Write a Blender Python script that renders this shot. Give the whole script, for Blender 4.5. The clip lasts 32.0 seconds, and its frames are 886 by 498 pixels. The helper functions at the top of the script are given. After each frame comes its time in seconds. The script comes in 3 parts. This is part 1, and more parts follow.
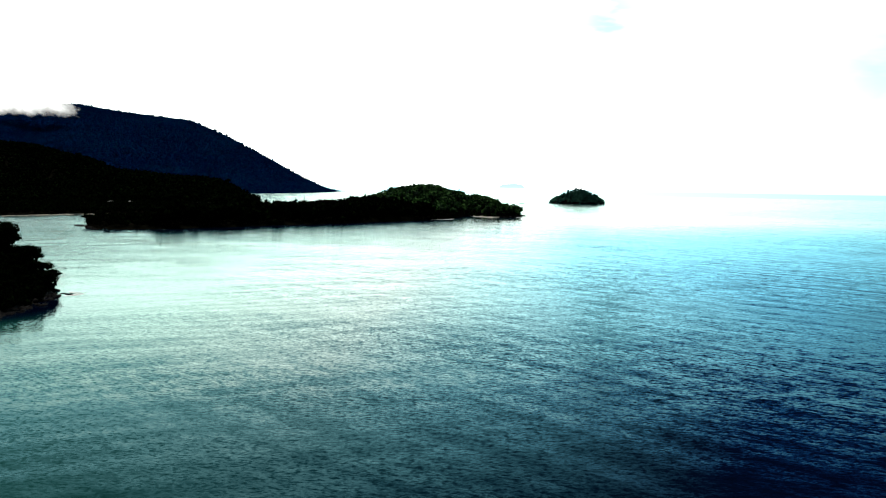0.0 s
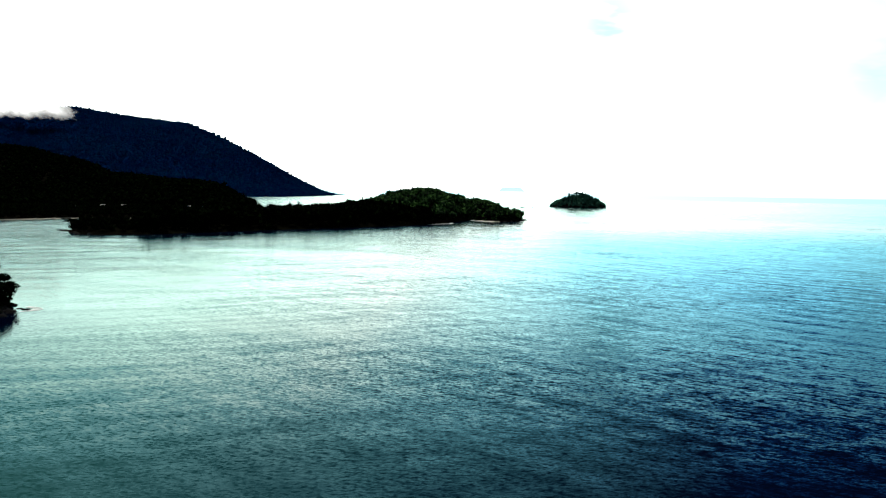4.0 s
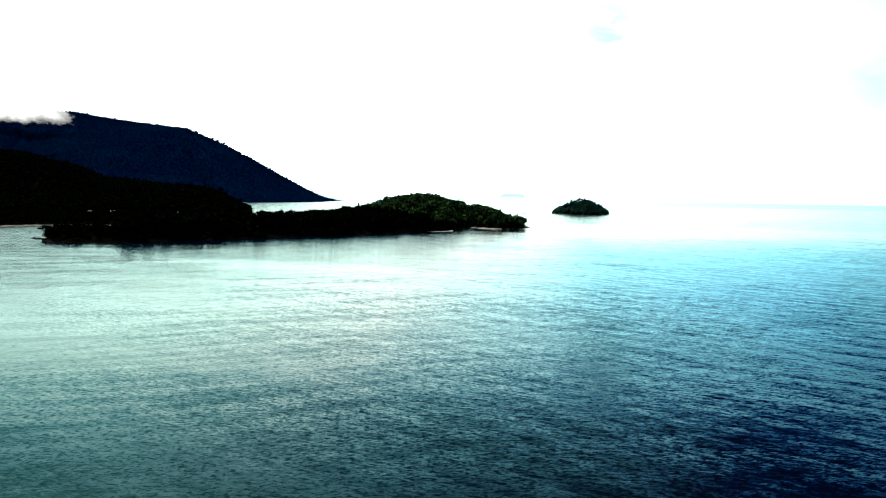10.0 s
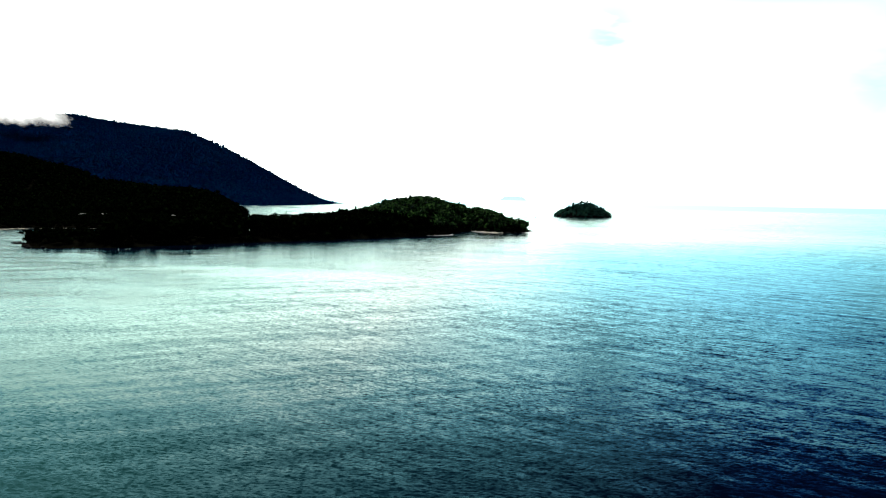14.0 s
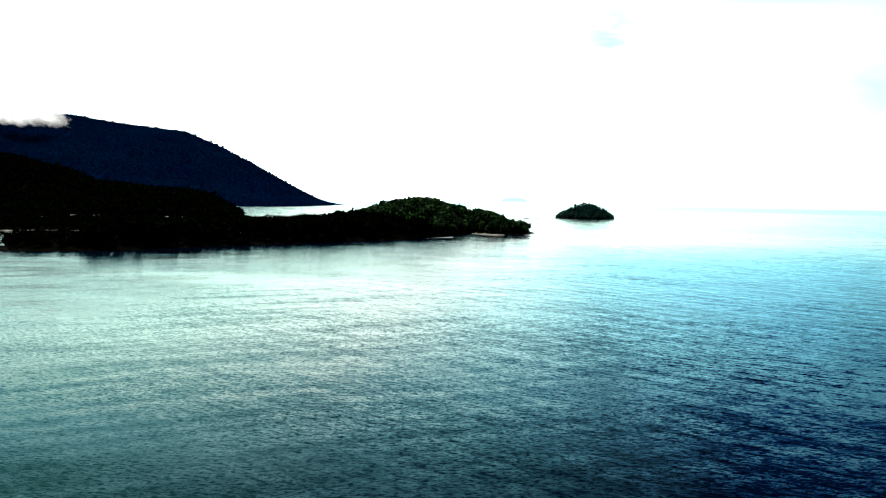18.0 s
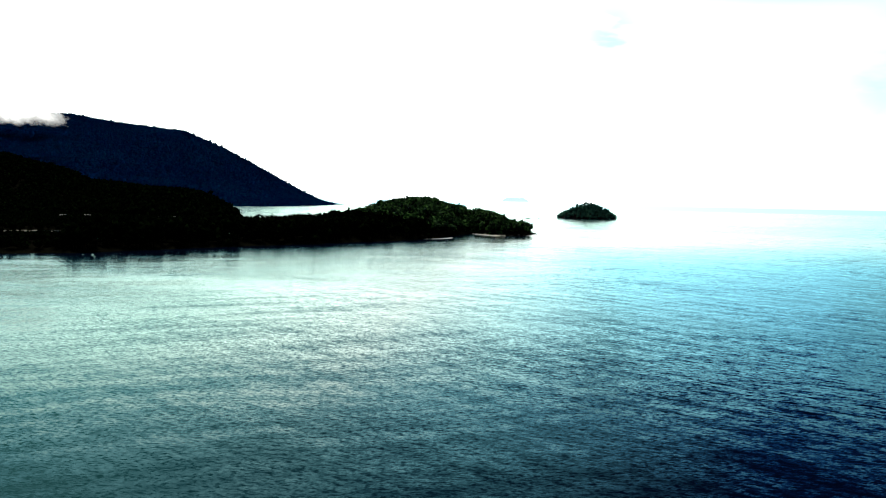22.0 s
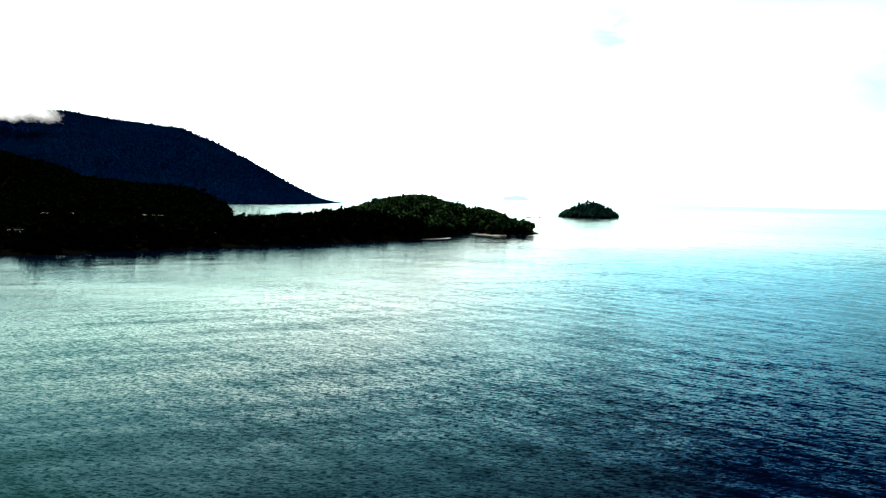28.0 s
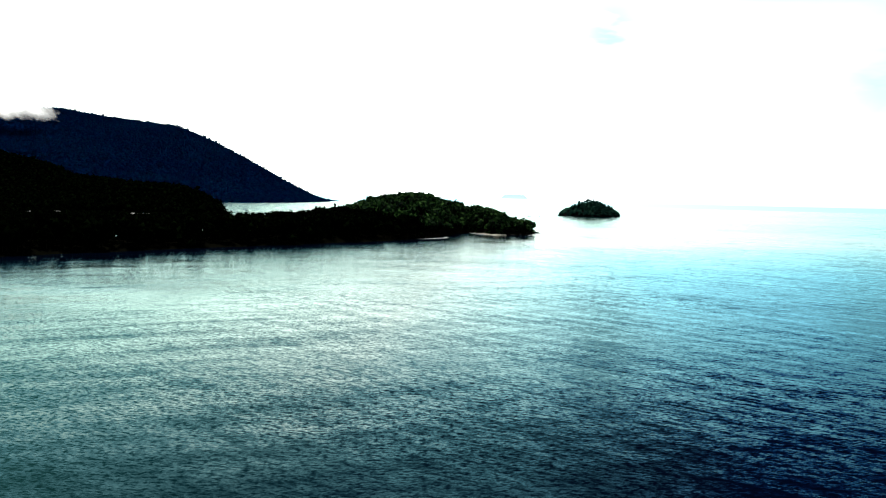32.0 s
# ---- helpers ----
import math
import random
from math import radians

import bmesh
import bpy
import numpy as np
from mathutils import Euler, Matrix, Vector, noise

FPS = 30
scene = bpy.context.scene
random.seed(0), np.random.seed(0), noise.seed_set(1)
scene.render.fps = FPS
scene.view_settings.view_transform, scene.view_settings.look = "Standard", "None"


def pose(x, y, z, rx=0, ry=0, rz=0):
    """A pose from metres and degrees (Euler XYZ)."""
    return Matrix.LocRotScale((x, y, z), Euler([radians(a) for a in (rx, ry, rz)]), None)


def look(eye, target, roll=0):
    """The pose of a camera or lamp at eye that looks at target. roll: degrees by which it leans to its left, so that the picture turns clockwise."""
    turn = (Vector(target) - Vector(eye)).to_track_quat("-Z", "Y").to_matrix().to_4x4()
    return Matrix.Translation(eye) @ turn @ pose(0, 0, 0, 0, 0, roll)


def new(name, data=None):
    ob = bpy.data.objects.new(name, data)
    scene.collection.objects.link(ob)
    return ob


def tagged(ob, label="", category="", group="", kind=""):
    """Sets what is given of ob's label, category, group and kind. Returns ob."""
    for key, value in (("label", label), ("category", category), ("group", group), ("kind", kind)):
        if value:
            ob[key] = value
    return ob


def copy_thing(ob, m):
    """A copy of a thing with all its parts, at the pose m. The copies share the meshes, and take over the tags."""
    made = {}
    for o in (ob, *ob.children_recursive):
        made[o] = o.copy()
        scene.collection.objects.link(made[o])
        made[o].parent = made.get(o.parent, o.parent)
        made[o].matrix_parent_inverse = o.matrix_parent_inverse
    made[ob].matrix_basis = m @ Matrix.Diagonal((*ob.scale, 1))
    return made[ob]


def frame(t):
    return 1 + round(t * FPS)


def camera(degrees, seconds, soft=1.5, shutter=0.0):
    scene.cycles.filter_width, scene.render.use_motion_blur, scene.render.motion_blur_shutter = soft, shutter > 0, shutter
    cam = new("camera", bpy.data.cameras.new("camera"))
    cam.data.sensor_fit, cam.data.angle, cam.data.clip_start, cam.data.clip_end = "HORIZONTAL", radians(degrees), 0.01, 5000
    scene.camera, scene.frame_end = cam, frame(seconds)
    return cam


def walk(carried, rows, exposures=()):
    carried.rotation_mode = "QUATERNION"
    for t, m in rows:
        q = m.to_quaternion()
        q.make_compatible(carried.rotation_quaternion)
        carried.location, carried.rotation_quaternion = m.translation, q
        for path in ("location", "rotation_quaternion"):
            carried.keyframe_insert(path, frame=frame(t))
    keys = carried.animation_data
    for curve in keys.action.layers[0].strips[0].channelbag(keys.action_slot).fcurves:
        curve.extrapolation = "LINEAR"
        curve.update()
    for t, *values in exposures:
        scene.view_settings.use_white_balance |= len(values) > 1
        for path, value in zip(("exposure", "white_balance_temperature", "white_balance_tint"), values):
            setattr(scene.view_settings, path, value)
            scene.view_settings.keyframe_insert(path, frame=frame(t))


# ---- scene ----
cam = camera(59.0, 32.0, soft=1.1)

# seconds, x, y, z, yaw, pitch, roll of a slow, level flight out over the bay
PATH = [
    (0.0, 0.00, 0.00, 35.00, -0.023, -4.501, -1.034),
    (1.0, 0.03, 6.03, 35.03, -0.037, -4.444, -1.046),
    (2.0, 0.09, 12.07, 35.05, -0.047, -4.384, -1.057),
    (3.0, 0.18, 18.12, 35.07, -0.053, -4.319, -1.068),
    (4.0, 0.29, 24.18, 35.09, -0.056, -4.250, -1.079),
    (5.0, 0.42, 30.25, 35.10, -0.055, -4.178, -1.091),
    (6.0, 0.57, 36.33, 35.11, -0.052, -4.104, -1.102),
    (7.0, 0.75, 42.43, 35.11, -0.046, -4.029, -1.113),
    (8.0, 0.95, 48.54, 35.12, -0.038, -3.955, -1.124),
    (9.0, 1.16, 54.67, 35.11, -0.028, -3.884, -1.135),
    (10.0, 1.39, 60.81, 35.11, -0.016, -3.816, -1.147),
    (11.0, 1.64, 66.98, 35.10, -0.003, -3.753, -1.158),
    (12.0, 1.90, 73.16, 35.08, 0.011, -3.695, -1.169),
    (13.0, 2.18, 79.36, 35.06, 0.025, -3.645, -1.180),
    (14.0, 2.47, 85.58, 35.04, 0.040, -3.601, -1.192),
    (15.0, 2.76, 91.83, 35.01, 0.056, -3.566, -1.203),
    (16.0, 3.07, 98.09, 34.98, 0.071, -3.539, -1.214),
    (17.0, 3.39, 104.39, 34.95, 0.085, -3.519, -1.225),
    (18.0, 3.71, 110.71, 34.91, 0.099, -3.507, -1.236),
    (19.0, 4.04, 117.05, 34.87, 0.112, -3.502, -1.248),
    (20.0, 4.38, 123.42, 34.82, 0.123, -3.504, -1.259),
    (21.0, 4.72, 129.82, 34.77, 0.133, -3.510, -1.270),
    (22.0, 5.06, 136.25, 34.72, 0.140, -3.521, -1.281),
    (23.0, 5.40, 142.72, 34.66, 0.146, -3.535, -1.293),
    (24.0, 5.74, 149.21, 34.60, 0.149, -3.552, -1.304),
    (25.0, 6.08, 155.74, 34.54, 0.149, -3.570, -1.315),
    (26.0, 6.42, 162.30, 34.47, 0.146, -3.589, -1.326),
    (27.0, 6.75, 168.89, 34.39, 0.139, -3.609, -1.338),
    (28.0, 7.08, 175.53, 34.32, 0.129, -3.629, -1.349),
    (29.0, 7.40, 182.20, 34.24, 0.114, -3.650, -1.360),
    (30.0, 7.71, 188.91, 34.15, 0.095, -3.675, -1.371),
    (31.0, 8.02, 195.65, 34.06, 0.072, -3.704, -1.382),
    (32.0, 8.31, 202.44, 33.97, 0.043, -3.741, -1.394),
]
walk(cam, [(t, pose(x, y, z, 90 + pitch, roll, yaw)) for t, x, y, z, yaw, pitch, roll in PATH],
     exposures=[(0.0, 0.0), (32.0, 0.0)])

# ---- light ----
SUN_AZ, SUN_EL = -14.0, 70.0          # degrees, azimuth clockwise from straight ahead
SUN_DIR = Vector((math.sin(radians(SUN_AZ)) * math.cos(radians(SUN_EL)),
                  math.cos(radians(SUN_AZ)) * math.cos(radians(SUN_EL)),
                  math.sin(radians(SUN_EL))))
sun_data = bpy.data.lights.new("sun", "SUN")
sun_data.energy, sun_data.angle, sun_data.color = 3.3, radians(4.0), (1.0, 0.95, 0.86)
sun = new("sun", sun_data)
sun.matrix_world = look((0, 0, 400), Vector((0, 0, 400)) - SUN_DIR)


def link(tree, a, out, b, inp):
    tree.links.new(a.outputs[out], b.inputs[inp])


def node(tree, kind, **values):
    """A node with its attributes and, by name, its inputs set."""
    n = tree.nodes.new(kind)
    for key, value in values.items():
        if key in n.inputs:
            n.inputs[key].default_value = value
        elif key == "operation":
            n.operation = value
        elif key == "blend_type":
            n.blend_type = value
        elif key == "data_type":
            n.data_type = value
    return n


def maths(tree, op, a, b=0.0, c=0.0, clamp=False):
    """A Math node; a, b, c are numbers or output sockets. Returns its output."""
    n = tree.nodes.new("ShaderNodeMath")
    n.operation, n.use_clamp = op, clamp
    for i, v in enumerate((a, b, c)):
        if isinstance(v, (int, float)):
            n.inputs[i].default_value = v
        else:
            tree.links.new(v, n.inputs[i])
    return n.outputs[0]


def ramp(tree, value, stops):
    n = tree.nodes.new("ShaderNodeValToRGB")
    els = n.color_ramp.elements
    els[0].position, els[0].color = stops[0][0], (*stops[0][1], 1.0)
    els[1].position, els[1].color = stops[-1][0], (*stops[-1][1], 1.0)
    for at, colour in stops[1:-1]:
        els.new(at).color = (*colour, 1.0)
    tree.links.new(value, n.inputs[0])
    return n.outputs[0]


def make_world():
    """Hazy tropical sky: clear blue air under white haze, thickest low down and on the sun's side."""
    world = bpy.data.worlds.new("sky")
    scene.world = world
    world.use_nodes = True
    t = world.node_tree
    t.nodes.clear()
    sky = t.nodes.new("ShaderNodeTexSky")
    sky.sky_type, sky.sun_disc = "NISHITA", False
    sky.sun_elevation, sky.sun_rotation = radians(SUN_EL), radians(SUN_AZ)
    sky.dust_density, sky.air_density = 2.0, 1.0
    blue = node(t, "ShaderNodeBackground", Strength=SKY_BLUE)
    link(t, sky, 0, blue, 0)
    geo = t.nodes.new("ShaderNodeTexCoord")
    sep = t.nodes.new("ShaderNodeSeparateXYZ")
    link(t, geo, "Generated", sep, 0)

    def towards(way):
        d = t.nodes.new("ShaderNodeVectorMath")
        d.operation = "DOT_PRODUCT"
        link(t, geo, "Generated", d, 0)
        d.inputs[1].default_value = Vector(way).normalized()
        return d.outputs["Value"]
    near_sun = maths(t, "POWER", maths(t, "MULTIPLY_ADD", towards(SUN_DIR), 0.5, 0.5, clamp=True), 6.0)
    ahead = maths(t, "MULTIPLY_ADD", towards((math.sin(radians(GLARE_AZ)), math.cos(radians(GLARE_AZ)), 0)), 0.5, 0.5, clamp=True)
    side = maths(t, "MULTIPLY_ADD", maths(t, "POWER", ahead, HAZE_SIDE), 0.93, 0.07)
    rise = maths(t, "MAXIMUM", sep.outputs["Z"], 0.0)
    low = t.nodes.new("ShaderNodeSeparateColor")
    t.links.new(ramp(t, rise, [(z, (l / 4, l / 4, l / 4)) for z, l in HAZE]), low.inputs[0])
    low = maths(t, "MULTIPLY", low.outputs[0], 4.0)
    # thin streaks in the haze
    scale = t.nodes.new("ShaderNodeMapping")
    scale.inputs["Scale"].default_value = (1.0, 1.0, 3.2)
    link(t, geo, "Generated", scale, 0)
    wisps = node(t, "ShaderNodeTexNoise", Scale=5.0, Detail=5.0, Roughness=0.55)
    link(t, scale, 0, wisps, "Vector")
    thin = maths(t, "MULTIPLY_ADD", wisps.outputs[0], 0.5, 0.75)
    veil = maths(t, "MULTIPLY_ADD", maths(t, "MULTIPLY", low, side), 1.0, maths(t, "MULTIPLY", near_sun, HAZE_SUN))
    veil = maths(t, "MULTIPLY", veil, thin)
    # two thin places in the haze where the blue shows faintly
    streak = node(t, "ShaderNodeTexNoise", Scale=14.0, Detail=3.0, Roughness=0.5)
    link(t, scale, 0, streak, "Vector")
    blueness = 0.0
    for az, up, size, cut in GAPS:
        way = (math.sin(radians(az)) * math.cos(radians(up)), math.cos(radians(az)) * math.cos(radians(up)), math.sin(radians(up)))
        near = maths(t, "MULTIPLY_ADD", maths(t, "SUBTRACT", 1.0, towards(way)), -1.0 / (1 - math.cos(radians(size))), 1.0, clamp=True)
        hole = maths(t, "MULTIPLY", near, maths(t, "MULTIPLY_ADD", streak.outputs[0], 3.4, -1.0, clamp=True))
        veil = maths(t, "MULTIPLY", veil, maths(t, "MULTIPLY_ADD", hole, -cut, 1.0))
        blueness = maths(t, "ADD", hole, blueness, clamp=True)
    white = t.nodes.new("ShaderNodeBackground")
    hue = t.nodes.new("ShaderNodeMix")
    hue.data_type = "RGBA"
    t.links.new(blueness, hue.inputs[0])
    tone = t.nodes.new("ShaderNodeMix")
    tone.data_type = "RGBA"
    t.links.new(maths(t, "MULTIPLY_ADD", ahead, 1 / 0.09, -0.90 / 0.09, clamp=True), tone.inputs[0])
    t.links.new(ramp(t, rise, HAZE_ASIDE), tone.inputs[6])
    t.links.new(ramp(t, rise, HAZE_HUE), tone.inputs[7])
    t.links.new(tone.outputs[2], hue.inputs[6])
    hue.inputs[7].default_value = (0.66, 0.98, 1.0, 1.0)
    t.links.new(hue.outputs[2], white.inputs["Color"])
    t.links.new(veil, white.inputs["Strength"])
    both = t.nodes.new("ShaderNodeAddShader")
    link(t, blue, 0, both, 0)
    link(t, white, 0, both, 1)
    # below the horizon: hazy open water, a little bluer than the sky over it
    far_sea = node(t, "ShaderNodeBackground", Color=(0.56, 0.96, 1.0, 1.0))
    t.links.new(maths(t, "MULTIPLY", side, FAR_SEA), far_sea.inputs["Strength"])
    pick = t.nodes.new("ShaderNodeMixShader")
    t.links.new(maths(t, "MULTIPLY_ADD", sep.outputs["Z"], 500.0, 0.5, clamp=True), pick.inputs[0])
    link(t, far_sea, 0, pick, 1)
    link(t, both, 0, pick, 2)
    out = t.nodes.new("ShaderNodeOutputWorld")
    link(t, pick, 0, out, 0)


GAPS = [(11.6, 11.4, 3.6, 0.56), (29.0, 7.9, 3.0, 0.30)]     # azimuth, height, half width in degrees, depth
SKY_BLUE, HAZE_SIDE, HAZE_SUN, FAR_SEA, GLARE_AZ = 0.005, 7.0, 0.04, 2.4, -10.0
# brightness of the haze, its colour towards the sun and its colour aside, by the sine of the height above the horizon
HAZE = [(0.0, 4.0), (0.10, 3.8), (0.20, 3.4), (0.24, 3.1), (0.29, 2.9), (0.36, 2.6), (0.45, 1.6), (0.6, 0.25), (1.0, 0.03)]
HAZE_HUE = [(0.0, (0.92, 1.0, 0.96)), (0.21, (0.86, 1.0, 0.97)), (0.28, (0.46, 0.88, 0.95)), (0.42, (0.24, 0.68, 0.86)), (1.0, (0.04, 0.2, 0.5))]
HAZE_ASIDE = [(0.0, (0.66, 0.94, 1.0)), (0.225, (0.64, 0.94, 1.0)), (0.262, (0.14, 0.48, 0.85)), (0.29, (0.017, 0.11, 0.38)), (0.35, (0.0015, 0.011, 0.085)),
              (0.45, (0.0006, 0.005, 0.035)), (1.0, (0.03, 0.15, 0.5))]
make_world()

# ---- materials ----


def material(name):
    m = bpy.data.materials.new(name)
    m.use_nodes = True
    t = m.node_tree
    t.nodes.clear()
    out = t.nodes.new("ShaderNodeOutputMaterial")
    bsdf = t.nodes.new("ShaderNodeBsdfPrincipled")
    link(t, bsdf, 0, out, 0)
    return m, t, bsdf, out


def foliage(name, dark, mid, light, through_light=0.25, patch=0.03, gloss=0.08, even=0.0):
    """Leaves: colour varies from leaf clump to leaf clump and in patches over the wood."""
    m, t, bsdf, out = material(name)
    geo = t.nodes.new("ShaderNodeNewGeometry")
    n = node(t, "ShaderNodeTexNoise", Scale=patch, Detail=3.0)
    link(t, geo, "Position", n, "Vector")
    v = maths(t, "MULTIPLY_ADD", geo.outputs["Random Per Island"], 0.5, maths(t, "MULTIPLY", n.outputs[0], 0.5))
    colour = ramp(t, v, [(0.25, dark), (0.5, mid), (0.8, light)])
    t.links.new(colour, bsdf.inputs["Base Color"])
    bsdf.inputs["Roughness"].default_value = 0.7
    bsdf.inputs["Specular IOR Level"].default_value = gloss
    trans = t.nodes.new("ShaderNodeBsdfTranslucent")
    t.links.new(colour, trans.inputs[0])
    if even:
        # normals pulled up and towards -y, evening out the shading as haze would
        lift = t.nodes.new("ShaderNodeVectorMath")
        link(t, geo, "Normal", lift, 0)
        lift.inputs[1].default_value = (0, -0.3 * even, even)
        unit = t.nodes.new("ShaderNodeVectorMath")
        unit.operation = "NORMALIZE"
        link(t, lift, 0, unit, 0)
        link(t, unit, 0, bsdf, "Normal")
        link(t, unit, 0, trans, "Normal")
    mix = node(t, "ShaderNodeMixShader")
    mix.inputs[0].default_value = through_light
    link(t, bsdf, 0, mix, 1)
    link(t, trans, 0, mix, 2)
    link(t, mix, 0, out, 0)
    return m


def earthy(name, low, high, scale, rough=0.9, bump=0.4, bump_size=0.5, gloss=0.2):
    """Rock, soil, bark, sand, plaster: two scales of colour and a relief."""
    m, t, bsdf, _ = material(name)
    geo = t.nodes.new("ShaderNodeNewGeometry")
    big = node(t, "ShaderNodeTexNoise", Scale=scale, Detail=4.0)
    fine = node(t, "ShaderNodeTexNoise", Scale=scale * 9, Detail=5.0, Roughness=0.65)
    link(t, geo, "Position", big, "Vector")
    link(t, geo, "Position", fine, "Vector")
    v = maths(t, "MULTIPLY_ADD", big.outputs[0], 0.6, maths(t, "MULTIPLY", fine.outputs[0], 0.4))
    t.links.new(ramp(t, v, [(0.32, low), (0.68, high)]), bsdf.inputs["Base Color"])
    bsdf.inputs["Roughness"].default_value = rough
    bsdf.inputs["Specular IOR Level"].default_value = gloss
    b = node(t, "ShaderNodeBump", Strength=bump, Distance=bump_size)
    t.links.new(fine.outputs[0], b.inputs["Height"])
    link(t, b, 0, bsdf, "Normal")
    return m


# shade of the unlit woods is put into this near-black base colour
SHADED_LEAF = foliage("shaded_broad_leaves", (0.0008, 0.0018, 0.0006), (0.0013, 0.0030, 0.0010), (0.003, 0.007, 0.002), 0.08, gloss=0.0)
HILL_LEAF = foliage("hill_leaves", (0.002, 0.008, 0.003), (0.008, 0.030, 0.009), (0.070, 0.170, 0.042), 0.25, 0.05, 0.02)
ISLET_LEAF = foliage("islet_leaves", (0.004, 0.024, 0.028), (0.020, 0.090, 0.070), (0.070, 0.210, 0.130), 0.3, 0.04, 0.02)
PALM_LEAF = foliage("palm_leaves", (0.003, 0.006, 0.002), (0.006, 0.012, 0.003), (0.012, 0.022, 0.005), 0.1, gloss=0.0)
# distance haze is put into the blue base colour of the mountain's trees
HAZE_BLUE_LEAF = foliage("haze_blue_forest", (0.0003, 0.008, 0.064), (0.0005, 0.016, 0.092), (0.0009, 0.044, 0.128), 0.4, 0.004, 0.0, even=4.0)
BARK = earthy("bark", (0.010, 0.008, 0.006), (0.035, 0.028, 0.02), 1.2, gloss=0.0)
SOIL = earthy("forest_floor", (0.002, 0.0025, 0.0015), (0.005, 0.005, 0.0035), 0.08, gloss=0.0)
# mountain ground painted with the same haze blue
HAZE_BLUE_SOIL = earthy("haze_blue_floor", (0.0005, 0.009, 0.052), (0.0008, 0.016, 0.074), 0.01, bump=0.3, bump_size=6.0, gloss=0.0)
ROCK = earthy("shore_rock", (0.003, 0.003, 0.003), (0.014, 0.013, 0.012), 0.5, 0.85, 0.8, gloss=0.05)
SAND = earthy("beach_sand", (0.46, 0.43, 0.36), (0.70, 0.67, 0.58), 0.15, 0.95, 0.15)
TIN = earthy("pale_roof_tin", (0.30, 0.31, 0.33), (0.58, 0.60, 0.62), 0.6, 0.45, 0.1)
PLASTER = earthy("wall_plaster", (0.07, 0.065, 0.055), (0.16, 0.15, 0.13), 0.5)
TIMBER = earthy("painted_timber", (0.10, 0.07, 0.05), (0.22, 0.16, 0.11), 1.0)


def make_water():
    """Sea: deep blue out in the bay, green over the shallows by the land; ripples, wind waves and a low swell."""
    m, t, bsdf, out = material("sea_water")
    geo = t.nodes.new("ShaderNodeNewGeometry")
    sep = t.nodes.new("ShaderNodeSeparateXYZ")
    link(t, geo, "Position", sep, 0)
    depth = node(t, "ShaderNodeTexNoise", Scale=0.006, Detail=3.0)
    link(t, geo, "Position", depth, "Vector")
    # open water lies to the right of the bay
    v = maths(t, "MULTIPLY_ADD", sep.outputs["X"], 0.0075, 0.5)
    v = maths(t, "ADD", v, maths(t, "MULTIPLY_ADD", depth.outputs[0], 0.3, -0.15))
    # green thins out towards the peninsula, putting its dark reflection into the colour
    deep = maths(t, "MULTIPLY_ADD", sep.outputs["Y"], 1 / 250.0, -1.3, clamp=True)
    v = maths(t, "MULTIPLY_ADD", deep, maths(t, "SUBTRACT", 0.72, v), v)
    t.nodes.remove(bsdf)
    body = t.nodes.new("ShaderNodeBsdfDiffuse")
    shine = node(t, "ShaderNodeBsdfGlossy", Roughness=WATER_ROUGH)
    shine.distribution = "BECKMANN"
    # reflected sky colour painted into the gloss: bluer to the right, fading with distance
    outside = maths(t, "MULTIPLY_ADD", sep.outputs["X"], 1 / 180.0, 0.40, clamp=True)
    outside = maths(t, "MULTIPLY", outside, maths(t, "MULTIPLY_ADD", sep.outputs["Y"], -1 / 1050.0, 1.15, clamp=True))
    t.links.new(ramp(t, outside, SEA_SHINE_TINT), shine.inputs["Color"])
    face = node(t, "ShaderNodeFresnel", IOR=SEA_IOR)
    # sheltered water under the headland lies smoother
    far = t.nodes.new("ShaderNodeVectorMath")
    far.operation = "DISTANCE"
    link(t, geo, "Position", far, 0)
    far.inputs[1].default_value = (-135.0, 215.0, 0.0)
    # dark reflection of the headland, painted into the body colour around it
    headland_reflection = maths(t, "MULTIPLY_ADD", far.outputs["Value"], -1 / 22.0, 2.2, clamp=True)
    v = maths(t, "MULTIPLY_ADD", headland_reflection, maths(t, "SUBTRACT", 0.8, v), v)
    t.links.new(ramp(t, v, SEA_BODY), body.inputs["Color"])
    calm = maths(t, "MULTIPLY_ADD", far.outputs["Value"], 1 / 110.0, -0.2, clamp=True)

    def waves(size, stretch, turn, detail=2.0, rough=0.55):
        """Noise drawn out along crests that lie at an angle to the x axis; size in metres."""
        mp = t.nodes.new("ShaderNodeMapping")
        mp.vector_type = "TEXTURE"
        mp.inputs["Rotation"].default_value = (0, 0, radians(turn))
        mp.inputs["Scale"].default_value = (size * stretch, size, size)
        link(t, geo, "Position", mp, 0)
        n = node(t, "ShaderNodeTexNoise", Scale=1.0, Detail=detail, Roughness=rough)
        link(t, mp, 0, n, "Vector")
        return n.outputs[0]
    # patches of stronger and weaker wind
    gust = maths(t, "MULTIPLY_ADD", waves(45.0, 3.5, -16, 3.0), 2.2, -1.1)
    gust = maths(t, "ADD", gust, maths(t, "MULTIPLY_ADD", waves(200.0, 6.0, -5, 3.0), 3.8, -1.4), clamp=True)
    right = maths(t, "MULTIPLY_ADD", sep.outputs["X"], 0.0035, 0.42, clamp=True)
    sx, sy = 0.0, 0.0
    for size, stretch, turn, steep, sharp, by_gust, by_side in SEA_WAVES:
        crest = waves(size, stretch, turn)
        # long gentle backs, short steep faces
        slope = maths(t, "MULTIPLY_ADD", maths(t, "MAXIMUM", maths(t, "SUBTRACT", crest, 0.54), 0.0), -sharp, maths(t, "SUBTRACT", crest, 0.5))
